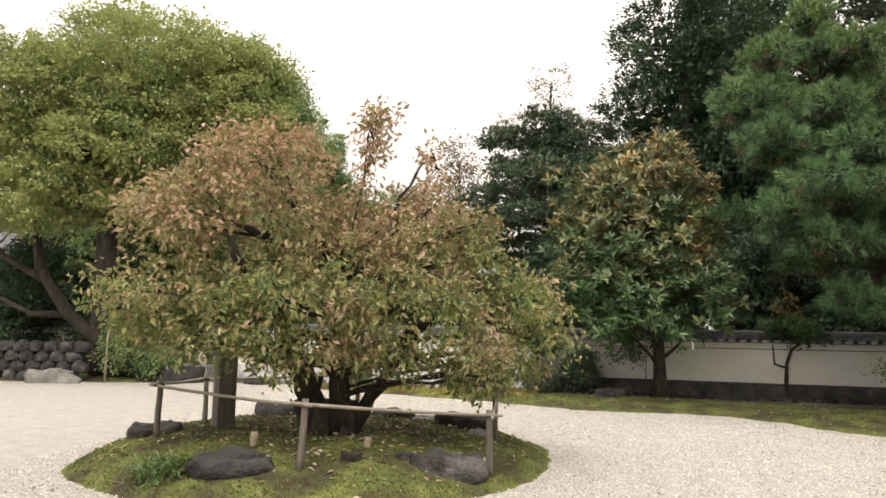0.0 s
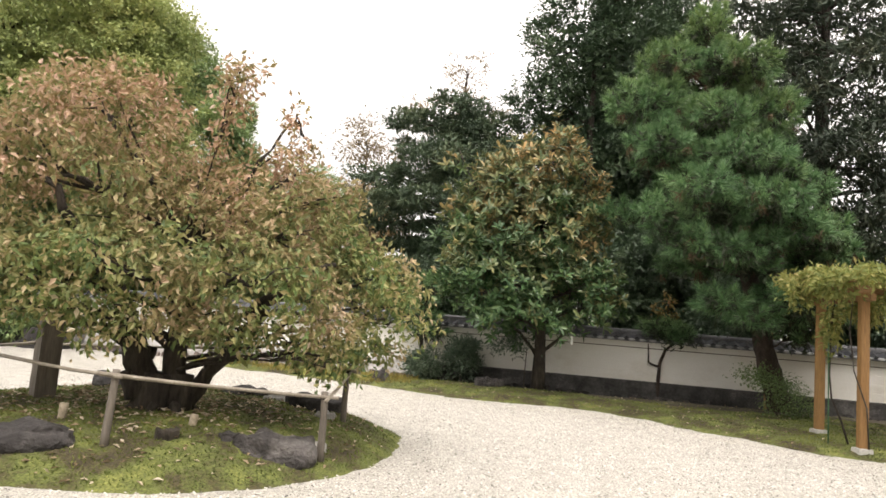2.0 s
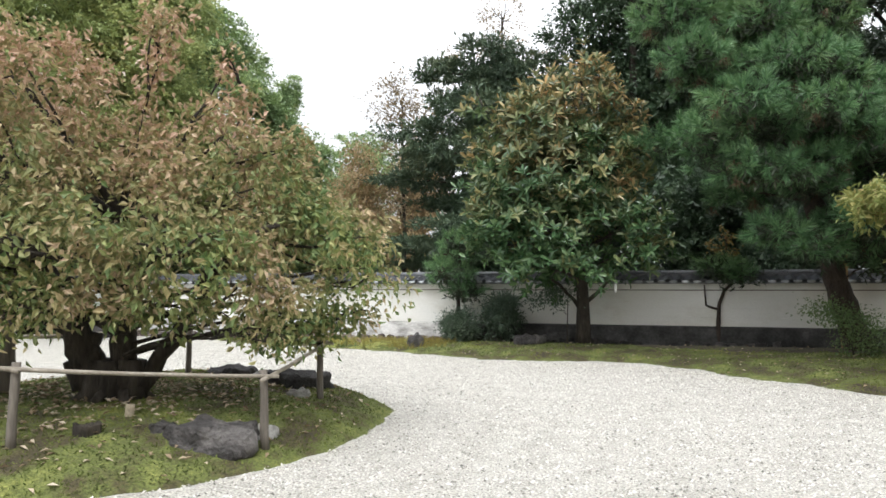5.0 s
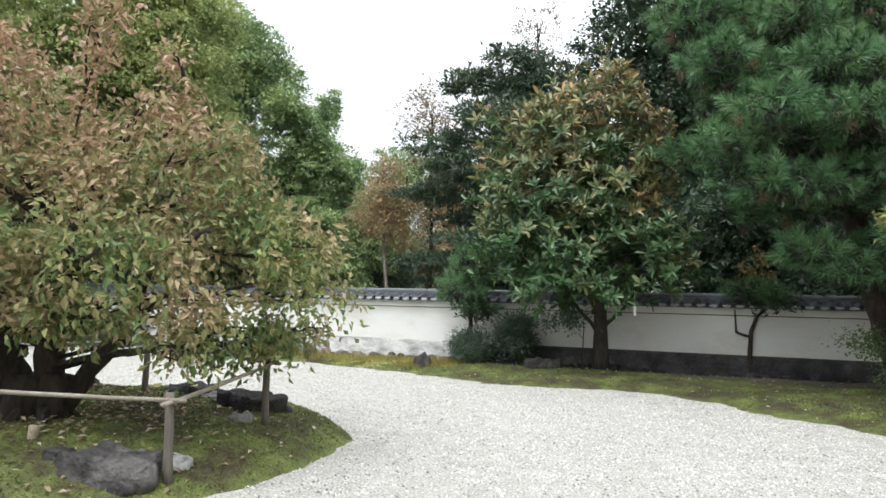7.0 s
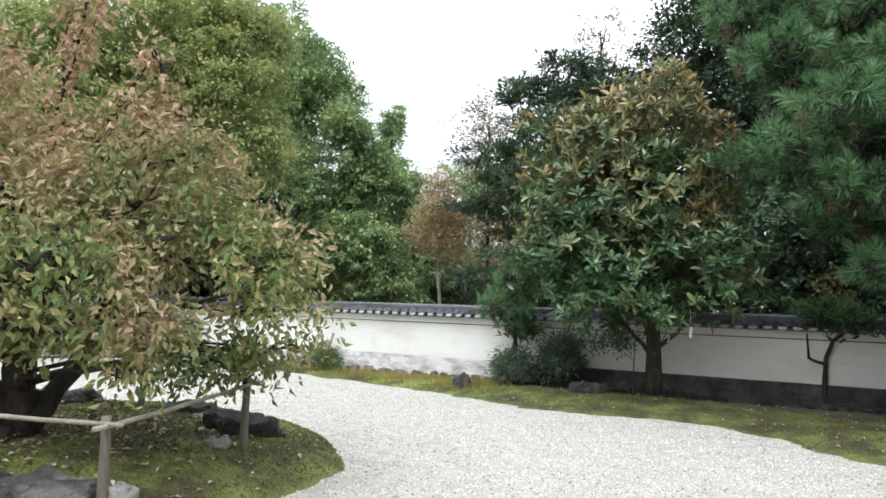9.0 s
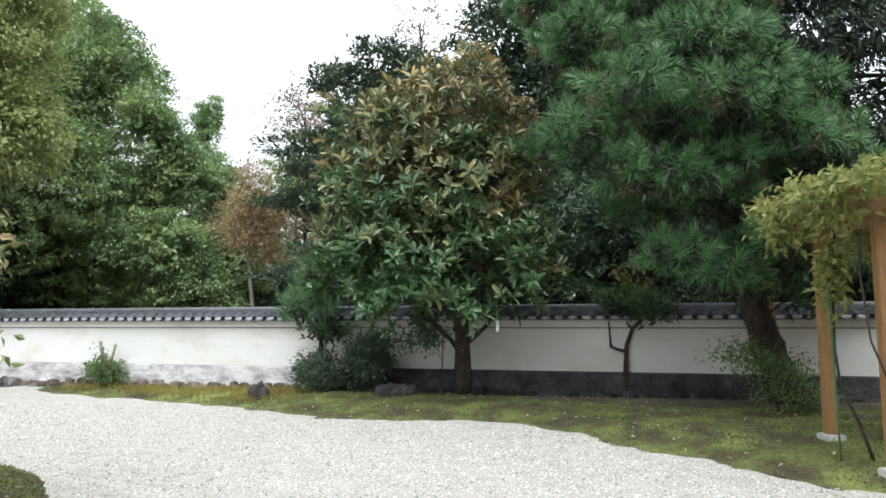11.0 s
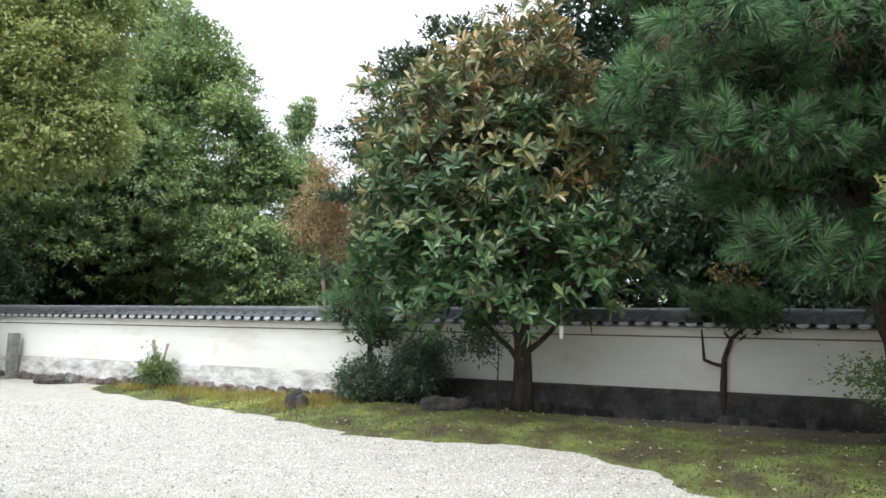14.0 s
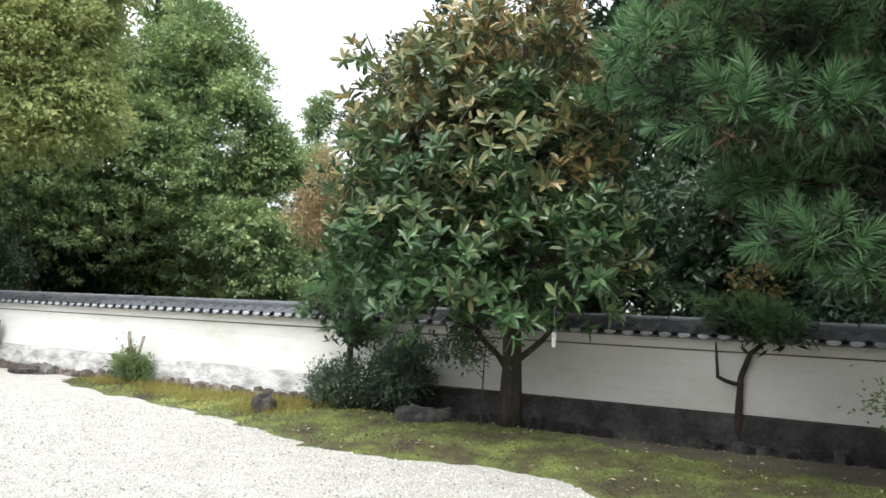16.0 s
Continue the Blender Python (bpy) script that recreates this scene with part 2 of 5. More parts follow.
MID_LEAF = foliage("woodland_leaf", [(0.0, (0.120, 0.188, 0.089)), (0.4, (0.218, 0.308, 0.136)), (0.75, (0.338, 0.427, 0.179)), (1.0, (0.538, 0.576, 0.239))], rough=0.5, glow=0.28)
CEDAR_DARK = foliage("dark_cedar_spray", [(0.0, (0.02, 0.034, 0.022)), (0.5, (0.04, 0.06, 0.036)), (1.0, (0.085, 0.095, 0.05))], rough=0.6, glow=0.1)
CEDAR_LEAF = foliage("cedar_spray", [(0.0, (0.035, 0.062, 0.038)), (0.5, (0.07, 0.11, 0.06)), (1.0, (0.14, 0.165, 0.085))], rough=0.6, glow=0.12)
RUST_LEAF = foliage("rust_leaf", [(0.0, (0.24, 0.175, 0.09)), (0.5, (0.41, 0.30, 0.16)), (1.0, (0.56, 0.45, 0.28))], rough=0.6, glow=0.35)
PALE_AUTUMN = foliage("pale_autumn_leaf", [(0.0, (0.12, 0.09, 0.05)), (0.5, (0.24, 0.18, 0.10)), (1.0, (0.38, 0.30, 0.20))], rough=0.6, glow=0.35)
VINE_LEAF = foliage("wisteria_leaf", [(0.0, (0.120, 0.171, 0.050)), (0.5, (0.250, 0.280, 0.085)), (0.8, (0.360, 0.350, 0.120)), (1.0, (0.520, 0.440, 0.200))], rough=0.6, glow=0.4, patch=0.4)
SHRUB_LEAF = foliage("shrub_leaf", [(0.0, (0.042, 0.069, 0.046)), (0.5, (0.079, 0.120, 0.074)), (1.0, (0.157, 0.203, 0.130))], rough=0.28, glow=0.15)
LIGHT_SHRUB = foliage("light_shrub_leaf", [(0.0, (0.07, 0.125, 0.045)), (0.5, (0.13, 0.20, 0.07)), (1.0, (0.24, 0.29, 0.11))], rough=0.5, glow=0.3)
DEAD_LEAF = foliage("fallen_leaf", [(0.0, (0.13, 0.085, 0.045)), (0.5, (0.33, 0.25, 0.16)), (1.0, (0.62, 0.54, 0.43))], rough=0.8, glow=0.1, patch=0.1)
GOLD_LEAF = foliage("gold_leaf", [(0.0, (0.20, 0.155, 0.05)), (0.6, (0.28, 0.225, 0.08)), (1.0, (0.20, 0.095, 0.05))], rough=0.6, glow=0.4, patch=0.2)


# ---- mesh helpers ----
def thing(name, label, category, at=(0, 0, 0), group="", kind=""):
    ob = new(name)
    ob.location = at
    ob.empty_display_size = 0.2
    return tagged(ob, label, category, group, kind)


def part(name, data, material, parent, label="", m=None):
    """data, a bmesh or mesh in world coordinates (or at the pose m), as one part of parent."""
    if isinstance(data, bmesh.types.BMesh):
        me = bpy.data.meshes.new(name)
        data.to_mesh(me)
        data.free()
    else:
        me = data
    if material is not None and not me.materials:
        me.materials.append(material)
    ob = new(name, me)
    if parent is not None:
        ob.parent = parent
        if parent.type == "EMPTY":
            ob.matrix_parent_inverse = Matrix.Translation(-parent.location)
    if m is not None:
        ob.matrix_basis = m
    if label:
        ob["label"] = label
    return ob


def mesh_of(name, verts, faces, smooth=False):
    """A mesh of equal-sided faces from arrays."""
    verts, faces = np.asarray(verts, dtype=np.float32), np.asarray(faces, dtype=np.int32)
    me = bpy.data.meshes.new(name)
    n, k = faces.shape
    me.vertices.add(len(verts))
    me.vertices.foreach_set("co", verts.ravel())
    me.loops.add(n * k)
    me.loops.foreach_set("vertex_index", faces.ravel())
    me.polygons.add(n)
    me.polygons.foreach_set("loop_start", np.arange(0, n * k, k, dtype=np.int32))
    me.polygons.foreach_set("use_smooth", np.full(n, smooth))
    me.update(calc_edges=True)
    return me


def unit(v):
    return v / np.maximum(np.linalg.norm(v, axis=-1, keepdims=True), 1e-9)


def leaf_mesh(name, centres, along, facing, length, width, fold=0.25, long=False):
    """Folded leaves: a kite of two triangles, or of four when long."""
    n = len(centres)
    d = unit(along)
    side = unit(np.cross(d, facing))
    up = np.cross(side, d)
    L, W = np.broadcast_to(length, (n,))[:, None], np.broadcast_to(width, (n,))[:, None]
    if long:
        rows = [centres, centres + d * L * 0.38 + side * W * 0.48 + up * W * fold, centres + d * L * 0.38 - side * W * 0.48 + up * W * fold,
                centres + d * L * 0.8 + side * W * 0.42 + up * W * fold * 0.6, centres + d * L * 0.8 - side * W * 0.42 + up * W * fold * 0.6, centres + d * L - up * W * 0.2, centres + d * L * 0.5]
        tris = [(0, 1, 6), (0, 6, 2), (1, 3, 6), (2, 6, 4), (3, 5, 6), (4, 6, 5)]
    else:
        rows = [centres, centres + d * L * 0.42 + side * W * 0.5 + up * W * fold, centres + d * L - up * L * 0.08, centres + d * L * 0.42 - side * W * 0.5 + up * W * fold]
        tris = [(0, 1, 2), (0, 2, 3)]
    k = len(rows)
    verts = np.stack(rows, 1).reshape(-1, 3)
    faces = (np.arange(n)[:, None, None] * k + np.array(tris)[None]).reshape(-1, 3)
    return mesh_of(name, verts, faces)


def tube_arrays(points, radii, sides=7, wobble=0.0, seed=0):
    """A tapered, closed tube along points."""
    pts, rad = np.asarray(points, float), np.asarray(radii, float)
    rs = np.random.default_rng(seed)
    tang = unit(np.gradient(pts, axis=0))
    ref = np.array([0.31, 0.95, 0.05])
    a = unit(np.cross(tang, ref))
    b = np.cross(tang, a)
    ang = np.linspace(0, 2 * math.pi, sides, endpoint=False)
    jitter = 1 + wobble * rs.standard_normal((len(pts), sides))
    ring = pts[:, None] + (a[:, None] * np.cos(ang)[None, :, None] + b[:, None] * np.sin(ang)[None, :, None]) * (rad[:, None] * jitter)[:, :, None]
    v = ring.reshape(-1, 3)
    f = []
    for i in range(len(pts) - 1):
        for j in range(sides):
            q = (j + 1) % sides
            f.append((i * sides + j, i * sides + q, (i + 1) * sides + q, (i + 1) * sides + j))
    v = np.vstack([v, pts[:1], pts[-1:]])
    s, e, last = len(v) - 2, len(v) - 1, (len(pts) - 1) * sides
    for j in range(sides):
        q = (j + 1) % sides
        f.append((s, q, j, j))
        f.append((e, last + j, last + q, last + q))
    return v, f


def tubes_mesh(name, tubes):
    """One mesh of several tubes, each (points, radii, sides, wobble, seed)."""
    me = bpy.data.meshes.new(name)
    V, F, o = [], [], 0
    for t in tubes:
        v, f = tube_arrays(*t)
        V.extend(map(tuple, v))
        F.extend(tuple(dict.fromkeys(i + o for i in q)) for q in f)
        o += len(v)
    me.from_pydata(V, [], F)
    for p in me.polygons:
        p.use_smooth = True
    return me


def bent(a, b, sag=0.0, n=6, rough=0.0, rs=None):
    """A bowed line from a to b."""
    a, b = np.asarray(a, float), np.asarray(b, float)
    s = np.linspace(0, 1, n)[:, None]
    p = a + (b - a) * s
    p[:, 2] += (sag * 4 * s * (1 - s))[:, 0]
    if rough and rs is not None:
        p[1:-1] += rs.standard_normal((n - 2, 3)) * rough
    return p


def crown_points(blobs, clumps, per, spread, rs, shell=0.5, flat=1.0):
    """Leaf places: clumps scattered through ellipsoids, denser towards their skins. Also the way out from the ellipsoid, and the clumps' middles."""
    w = np.array([(b[3] * b[4] + b[4] * b[5] + b[3] * b[5]) for b in blobs])
    pick = rs.choice(len(blobs), clumps, p=w / w.sum())
    B = np.array(blobs, float)[pick]
    way = unit(rs.standard_normal((clumps, 3)))
    low = way[:, 2] < -0.35
    way[low, 2] *= rs.choice([1, -0.6], low.sum(), p=[0.55, 0.45])
    way = unit(way)
    r = shell + (1 - shell) * rs.random(clumps) ** 0.6
    middles = B[:, :3] + way * B[:, 3:6] * r[:, None]
    size = spread * (0.6 + 0.8 * rs.random(clumps))
    off = rs.standard_normal((clumps, per, 3)) * size[:, None, None] * 0.55
    off[:, :, 2] *= flat
    p = (middles[:, None] + off).reshape(-1, 3)
    out = unit(way[:, None] * 0.9 + unit(off) * 0.7).reshape(-1, 3)
    return p, out, middles, pick


def limbs_to(owner, path, blobs, radius, material, rs, middles=None, pick=None, twigs=5, name="limb"):
    """A limb from the trunk's path to each ellipsoid, with twigs on it to some of its clumps."""
    path = np.asarray(path, float)
    fine = np.vstack([path[i] + (path[i + 1] - path[i]) * s for i in range(len(path) - 1) for s in np.linspace(0, 1, 6)[:-1, None]] + [path[-1:]])
    for i, b in enumerate(blobs):
        c = np.array(b[:3])
        reach = np.linalg.norm(fine - c, axis=1) + 1.3 * np.maximum(fine[:, 2] - c[2] + 0.25, 0)
        k = int(np.argmin(reach[len(fine) // 4:])) + len(fine) // 4
        line = bent(fine[k], c, 0.06 * np.linalg.norm(c - fine[k]), 7, 0.05 * radius / 0.1 * 0.6, rs)
        thick = radius * min(1.0, 0.08 + b[3] * 0.95)
        tubes = [(line, np.linspace(thick, thick * 0.3, 7), 7, 0.08, i)]
        if middles is not None:
            own = middles[pick == i]
            for e in own[:twigs]:
                s = line[rs.integers(3, 7)]
                tubes.append((bent(s, e, 0.05, 5, 0.03, rs), np.linspace(radius * 0.32, radius * 0.08, 5), 5, 0.0, 0))
        part(name, tubes_mesh(name, tubes), material, owner)


def tree(name, label, path, radii, blobs, leaf, bark, clumps=400, per=60, spread=0.5, size=(0.16, 0.09), seed=1, shell=0.5, flat=1.0, droop=0.2, limb=0.1, twigs=4, category="tree", sides=10, group="", fill=0.9):
    """A tree: a tapered trunk along path, limbs to the ellipsoids of its crown, and leaves in clumps round them."""
    rs = np.random.default_rng(seed)
    path = np.asarray(path, float)
    owner = thing(name, label, category, tuple(path[0]), group)
    line = np.vstack([path[i] + (path[i + 1] - path[i]) * s for i in range(len(path) - 1) for s in np.linspace(0, 1, 5)[:-1, None]] + [path[-1:]])
    line[1:-1] += rs.standard_normal((len(line) - 2, 3)) * radii[-1] * 0.15
    rad = np.interp(np.linspace(0, 1, len(line)), np.linspace(0, 1, len(radii)), radii)
    part("trunk", tubes_mesh("trunk", [(line, rad, sides, 0.07, seed)]), bark, owner)
    p, out, mid, pick = crown_points(blobs, clumps, per, spread, rs, shell, flat)
    limbs_to(owner, path, blobs, limb, bark, rs, mid, pick, twigs)
    n = len(p)
    along = unit(out + rs.standard_normal((n, 3)) * 0.7 + np.array([0, 0, -droop * 2]))
    face = unit(np.array([0, 0, 1.2]) + out * 0.6 + rs.standard_normal((n, 3)) * 0.42)
    grow = 0.7 + 0.6 * rs.random(n)
    if fill:
        core = [(*b[:3], b[3] * 0.72, b[4] * 0.72, b[5] * 0.65) for b in blobs]
        q, away, _, _ = crown_points(core, max(int(clumps * fill), 8), 6, spread * 0.8, rs, 0.05)
        m = len(q)
        p, along = np.vstack([p, q]), np.vstack([along, unit(away + rs.standard_normal((m, 3)))])
        face, grow = np.vstack([face, unit(away + rs.standard_normal((m, 3)) * 0.5)]), np.concatenate([grow, np.full(m, 2.2)])
    part("crown", leaf_mesh("crown", p, along, face, size[0] * grow, size[1] * grow), leaf, owner)
    return owner


def block(bm, x0, y0, z0, x1, y1, z1, bevel=0.0):
    r = bmesh.ops.create_cube(bm, size=1.0, matrix=Matrix.Translation(((x0 + x1) / 2, (y0 + y1) / 2, (z0 + z1) / 2)) @ Matrix.Diagonal((x1 - x0, y1 - y0, z1 - z0, 1)))
    if bevel:
        edges = list({e for v in r["verts"] for e in v.link_edges})
        bmesh.ops.bevel(bm, geom=edges, offset=bevel, segments=2, affect="EDGES")
    return bm


def stone_bm(sx, sy, sz, seed, detail=3, jag=0.3, flat=0.5):
    """An angular boulder, flattened below."""
    bm = bmesh.new()
    bmesh.ops.create_icosphere(bm, subdivisions=detail, radius=1.0)
    o = Vector((seed * 7.3, seed * 3.1, seed * 1.7))
    for v in bm.verts:
        d = noise.noise(v.co * 1.1 + o) * jag * 1.6 + noise.noise(v.co * 2.7 + o) * jag * 0.6 + noise.noise(v.co * 7 + o) * jag * 0.16
        c = v.co * (1 + d)
        c.x = max(min(c.x, 0.98 + 0.2 * noise.noise(v.co * 3 + o)), -1.0)
        c.z = min(c.z, flat + 0.3 * noise.noise(v.co * 1.6 + o) + 0.08 * noise.noise(v.co * 5 + o))
        v.co = Vector((c.x * sx, c.y * sy, max(c.z, -0.5) * sz))
    for f in bm.faces:
        f.smooth = detail > 3
    return bm


def rock(name, label, at, size, seed, material=None, turn=0.0):
    ob = part(name, stone_bm(*size, seed, 4), material or STONE, None, m=pose(*at, 0, 0, turn))
    return tagged(ob, label, "rock", "garden stones")


# ---- ground ----
def mound_reach(a):
    """The island's radius towards the angle a."""
    return 3.09 - 0.155 * math.cos(a) + 0.07 * math.sin(a) + 0.03 * math.sin(5 * a + 1.0) + 0.03 * math.sin(9 * a)


MOUND = (-1.42, 9.72)


def mound_height(x, y):
    dx, dy = x - MOUND[0], (y - MOUND[1]) / 1.06
    r = math.hypot(dx, dy) / mound_reach(math.atan2(dy, dx))
    if r > 1.25:
        return -0.2
    return 0.37 * (1 - max(r, 0) ** 4) + 0.03 * noise.noise(Vector((x * 2.2, y * 2.2, 0))) + 0.02 * noise.noise(Vector((x * 7, y * 7, 3)))


BED_EDGE = [(-4.3, 21.6), (-3.3, 20.6), (-1.6, 19.5), (0.4, 18.4), (2.0, 17.25), (3.0, 16.15), (4.4, 15.75), (5.3, 15.75), (6.3, 15.3), (6.85, 14.35), (7.2, 13.4), (7.9, 12.45), (8.5, 11.0), (9.3, 10.55), (11.5, 10.0), (16, 9.2), (24, 8.4)]


def bed_edge(x):
    return float(np.interp(x, [p[0] for p in BED_EDGE], [p[1] for p in BED_EDGE]))


def wall_y(x):
    return 21.03 - 0.351 * x


SEG = np.array(BED_EDGE)


def bed_depth(x, y):
    """How far inside the mossy bed a place lies."""
    a, b = SEG[:-1], SEG[1:]
    p = np.array((x, y))
    s = np.clip(((p - a) * (b - a)).sum(1) / ((b - a) ** 2).sum(1), 0, 1)
    d = np.linalg.norm(a + (b - a) * s[:, None] - p, axis=1).min()
    if x < -4.3:
        return -d
    return d if y > bed_edge(x) else -d


def bed_height(x, y):
    d = bed_depth(x, y) + 0.2 * noise.noise(Vector((x * 1.3, y * 1.3, 5))) + 0.1 * noise.noise(Vector((x * 4.5, y * 4.5, 1)))
    fall = min(max(((wall_y(x) - y) / 1.07 - 0.15) / 1.3, 0.0), 1.0)
    h = 0.26 * (1 - math.exp(-max(d, 0) / 1.3)) * (0.25 + 0.75 * fall * fall * (3 - 2 * fall)) if d > 0 else 0.25 * d
    return h + 0.015 * noise.noise(Vector((x * 3, y * 3, 2))) * (d > 0) - 0.004


def sheet(name, xs, ys, height, material, label, category, keep=None):
    nx, ny = len(xs), len(ys)
    z = np.array([[height(x, y) for x in xs] for y in ys])
    X, Y = np.meshgrid(xs, ys)
    v = np.stack([X, Y, z], -1).reshape(-1, 3)
    idx = np.arange(nx * ny).reshape(ny, nx)
    f = np.stack([idx[:-1, :-1], idx[:-1, 1:], idx[1:, 1:], idx[1:, :-1]], -1).reshape(-1, 4)
    if keep is not None:
        f = f[(v[f][:, :, 2] > keep).any(1)]
    ob = part(name, mesh_of(name, v, f, True), material, None)
    return tagged(ob, label, category, kind="structure")


def uneven(x, y):
    return 0.012 * noise.noise(Vector((x * 0.9, y * 0.9, 0))) + 0.006 * noise.noise(Vector((x * 4, y * 4, 0))) if abs(x) < 40 and y < 45 else 0.0


gx = np.concatenate([[-2500, -600, -150, -60], np.arange(-24, 22, 0.5), [40, 150, 600, 2500]])
gy = np.concatenate([[-2500, -600, -150, -40, -12], np.arange(-4, 27, 0.5), [40, 150, 600, 2500]])
sheet("ground", gx, gy, uneven, GRAVEL, "pale raked gravel court of crushed stone", "gravel")
sheet("moss_bed", np.arange(-4.9, 18.0, 0.085), np.arange(8.9, 23.2, 0.085), lambda x, y: bed_height(x, y) if y < wall_y(x) + 0.5 else -0.3, MOSS, "mossy planting bed with brown bare patches along the wall", "moss bed", -0.06)


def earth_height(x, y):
    """Bare brown earth along the wall's foot, darkened for the trees' shade, with a ragged edge."""
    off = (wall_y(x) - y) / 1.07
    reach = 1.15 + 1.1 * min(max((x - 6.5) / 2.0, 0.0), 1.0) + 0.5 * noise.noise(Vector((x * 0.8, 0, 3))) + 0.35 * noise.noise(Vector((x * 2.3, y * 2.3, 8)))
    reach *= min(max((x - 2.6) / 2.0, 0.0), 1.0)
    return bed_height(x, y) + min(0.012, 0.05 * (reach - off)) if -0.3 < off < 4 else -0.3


sheet("shaded_earth_strip", np.arange(2.4, 18.1, 0.12), np.arange(13.0, 21.0, 0.12), earth_height, SHADED_EARTH, "brown bare earth along the foot of the wall, darkened for the trees' shade", "bare earth", 0.0)
sheet("moss_island", np.arange(-5.2, 2.4, 0.09), np.arange(5.9, 13.6, 0.09), mound_height, MOSS, "low mossy island mound in the gravel under the tree", "moss mound", -0.05)
sheet("woodland_floor", np.arange(-60, 61, 4.0), np.arange(0, 90, 3.0), lambda x, y: 0.22 + 0.1 * noise.noise(Vector((x * 0.2, y * 0.2, 0))) if y > wall_y(x) + 2.2 else -0.4, FOREST_FLOOR, "dark leaf litter of the wood behind the wall", "woodland floor", -0.1)


def west_bed(x, y):
    d = min(y - (21.9 + 0.12 * (x + 12)), -8.4 - x + 0.25 * (y - 22)) + 0.3 * noise.noise(Vector((x, y, 7)))
    return 0.22 * (1 - math.exp(-max(d, 0))) if d > 0 else 0.2 * d


sheet("moss_bed_west", np.arange(-22, -7.2, 0.25), np.arange(19.5, 29, 0.25), west_bed, MOSS, "shaded moss bed under the old trees", "moss bed", -0.05)

# ---- garden wall ----
WALL_DIR = unit(np.array([1.0, -0.351]))
WALL_TURN = math.degrees(math.atan2(WALL_DIR[1], WALL_DIR[0]))
WALL0, WALL1 = -22.0, 21.0
WALL = Matrix.Translation((0, 21.03, 0)) @ pose(0, 0, 0, 0, 0, WALL_TURN)

wall = thing("wall_north", "white plastered garden wall with grey tiled coping", "garden wall", (0, 21.03, 0), kind="structure")


def wall_part(name, bm, material, label=""):
    bmesh.ops.transform(bm, matrix=WALL, verts=bm.verts)
    return part(name, bm, material, wall, label)


bm = bmesh.new()
block(bm, WALL0, 0.06, 0.0, WALL1, 0.34, 1.66)
wall_part("core", bm, PLASTER)
for z0, z1 in ((0.585, 0.793), (0.795, 1.013), (1.015, 1.233), (1.235, 1.438)):
    bm = bmesh.new()
    block(bm, WALL0, 0.0, z0, WALL1, 0.06, z1)
    wall_part("plaster_course", bm, PLASTER)
bm = bmesh.new()
block(bm, WALL0, -0.05, 1.462, WALL1, 0.07, 1.612, 0.004)
wall_part("fascia", bm, PLASTER)
bm = bmesh.new()
block(bm, WALL0, 0.02, 1.438, WALL1, 0.06, 1.462)
wall_part("groove", bm, GREY_WOOD, "dark groove under the fascia")
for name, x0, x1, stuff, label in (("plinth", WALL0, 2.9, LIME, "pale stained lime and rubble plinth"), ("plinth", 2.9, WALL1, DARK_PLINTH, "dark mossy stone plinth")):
    bm = bmesh.new()
    nseg = int((x1 - x0) / 0.16)
    for i in range(nseg + 1):
        x = x0 + (x1 - x0) * i / nseg
        j = [0.03 * noise.noise(Vector((x * 2, k * 3.0, 0))) for k in range(4)]
        for q, (yy, zz) in enumerate(((-0.10, 0.0), (-0.075, 0.3), (-0.05, 0.56), (0.05, 0.588))):
            bm.verts.new((x, yy + j[q], zz + (0.5 * j[q] if q in (1, 2) else 0)))
    bm.verts.ensure_lookup_table()
    for i in range(nseg):
        for k in range(3):
            bm.faces.new([bm.verts[i * 4 + k], bm.verts[(i + 1) * 4 + k], bm.verts[(i + 1) * 4 + k + 1], bm.verts[i * 4 + k + 1]])
    bmesh.ops.recalc_face_normals(bm, faces=bm.faces)
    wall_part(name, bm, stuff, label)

# coping: deck, ridge courses and tiles
bm = bmesh.new()
for pts in (((-0.17, 1.635), (0.2, 1.80), (0.57, 1.635), (0.57, 1.605), (0.2, 1.765), (-0.17, 1.605)),):
    a = [bm.verts.new((WALL0, y, z)) for y, z in pts]
    b = [bm.verts.new((WALL1, y, z)) for y, z in pts]
    for i in range(6):
        bm.faces.new((a[i], a[(i + 1) % 6], b[(i + 1) % 6], b[i]))
    bm.faces.new(a[::-1])
    bm.faces.new(b)
roof = wall_part("roof", bm, RIDGE, "grey clay tile coping")
for k, (hw, z0, z1) in enumerate(((0.15, 1.77, 1.825), (0.125, 1.829, 1.872))):
    bm = bmesh.new()
    block(bm, WALL0, 0.2 - hw, z0, WALL1, 0.2 + hw, z1, 0.008)
    bmesh.ops.transform(bm, matrix=WALL, verts=bm.verts)
    part("ridge_course", bm, RIDGE, roof)
bm = bmesh.new()
half = [(0.2 - 0.095 * math.cos(a), 1.876 + 0.062 * math.sin(a)) for a in np.linspace(0, math.pi, 8)]
x = WALL0
while x < WALL1:
    L = 0.62
    a = [bm.verts.new((x, y, z)) for y, z in half]
    b = [bm.verts.new((x + L - 0.02, 0.2 + (y - 0.2) * 0.93, 1.876 + (z - 1.876) * 0.93)) for y, z in half]
    for i in range(7):
        bm.faces.new((a[i], b[i], b[i + 1], a[i + 1]))
    bm.faces.new(a)
    bm.faces.new(b[::-1])
    x += L
bmesh.ops.recalc_face_normals(bm, faces=bm.faces)
bmesh.ops.transform(bm, matrix=WALL, verts=bm.verts)
part("ridge_cap", bm, RIDGE, roof)
PITCH = 0.27


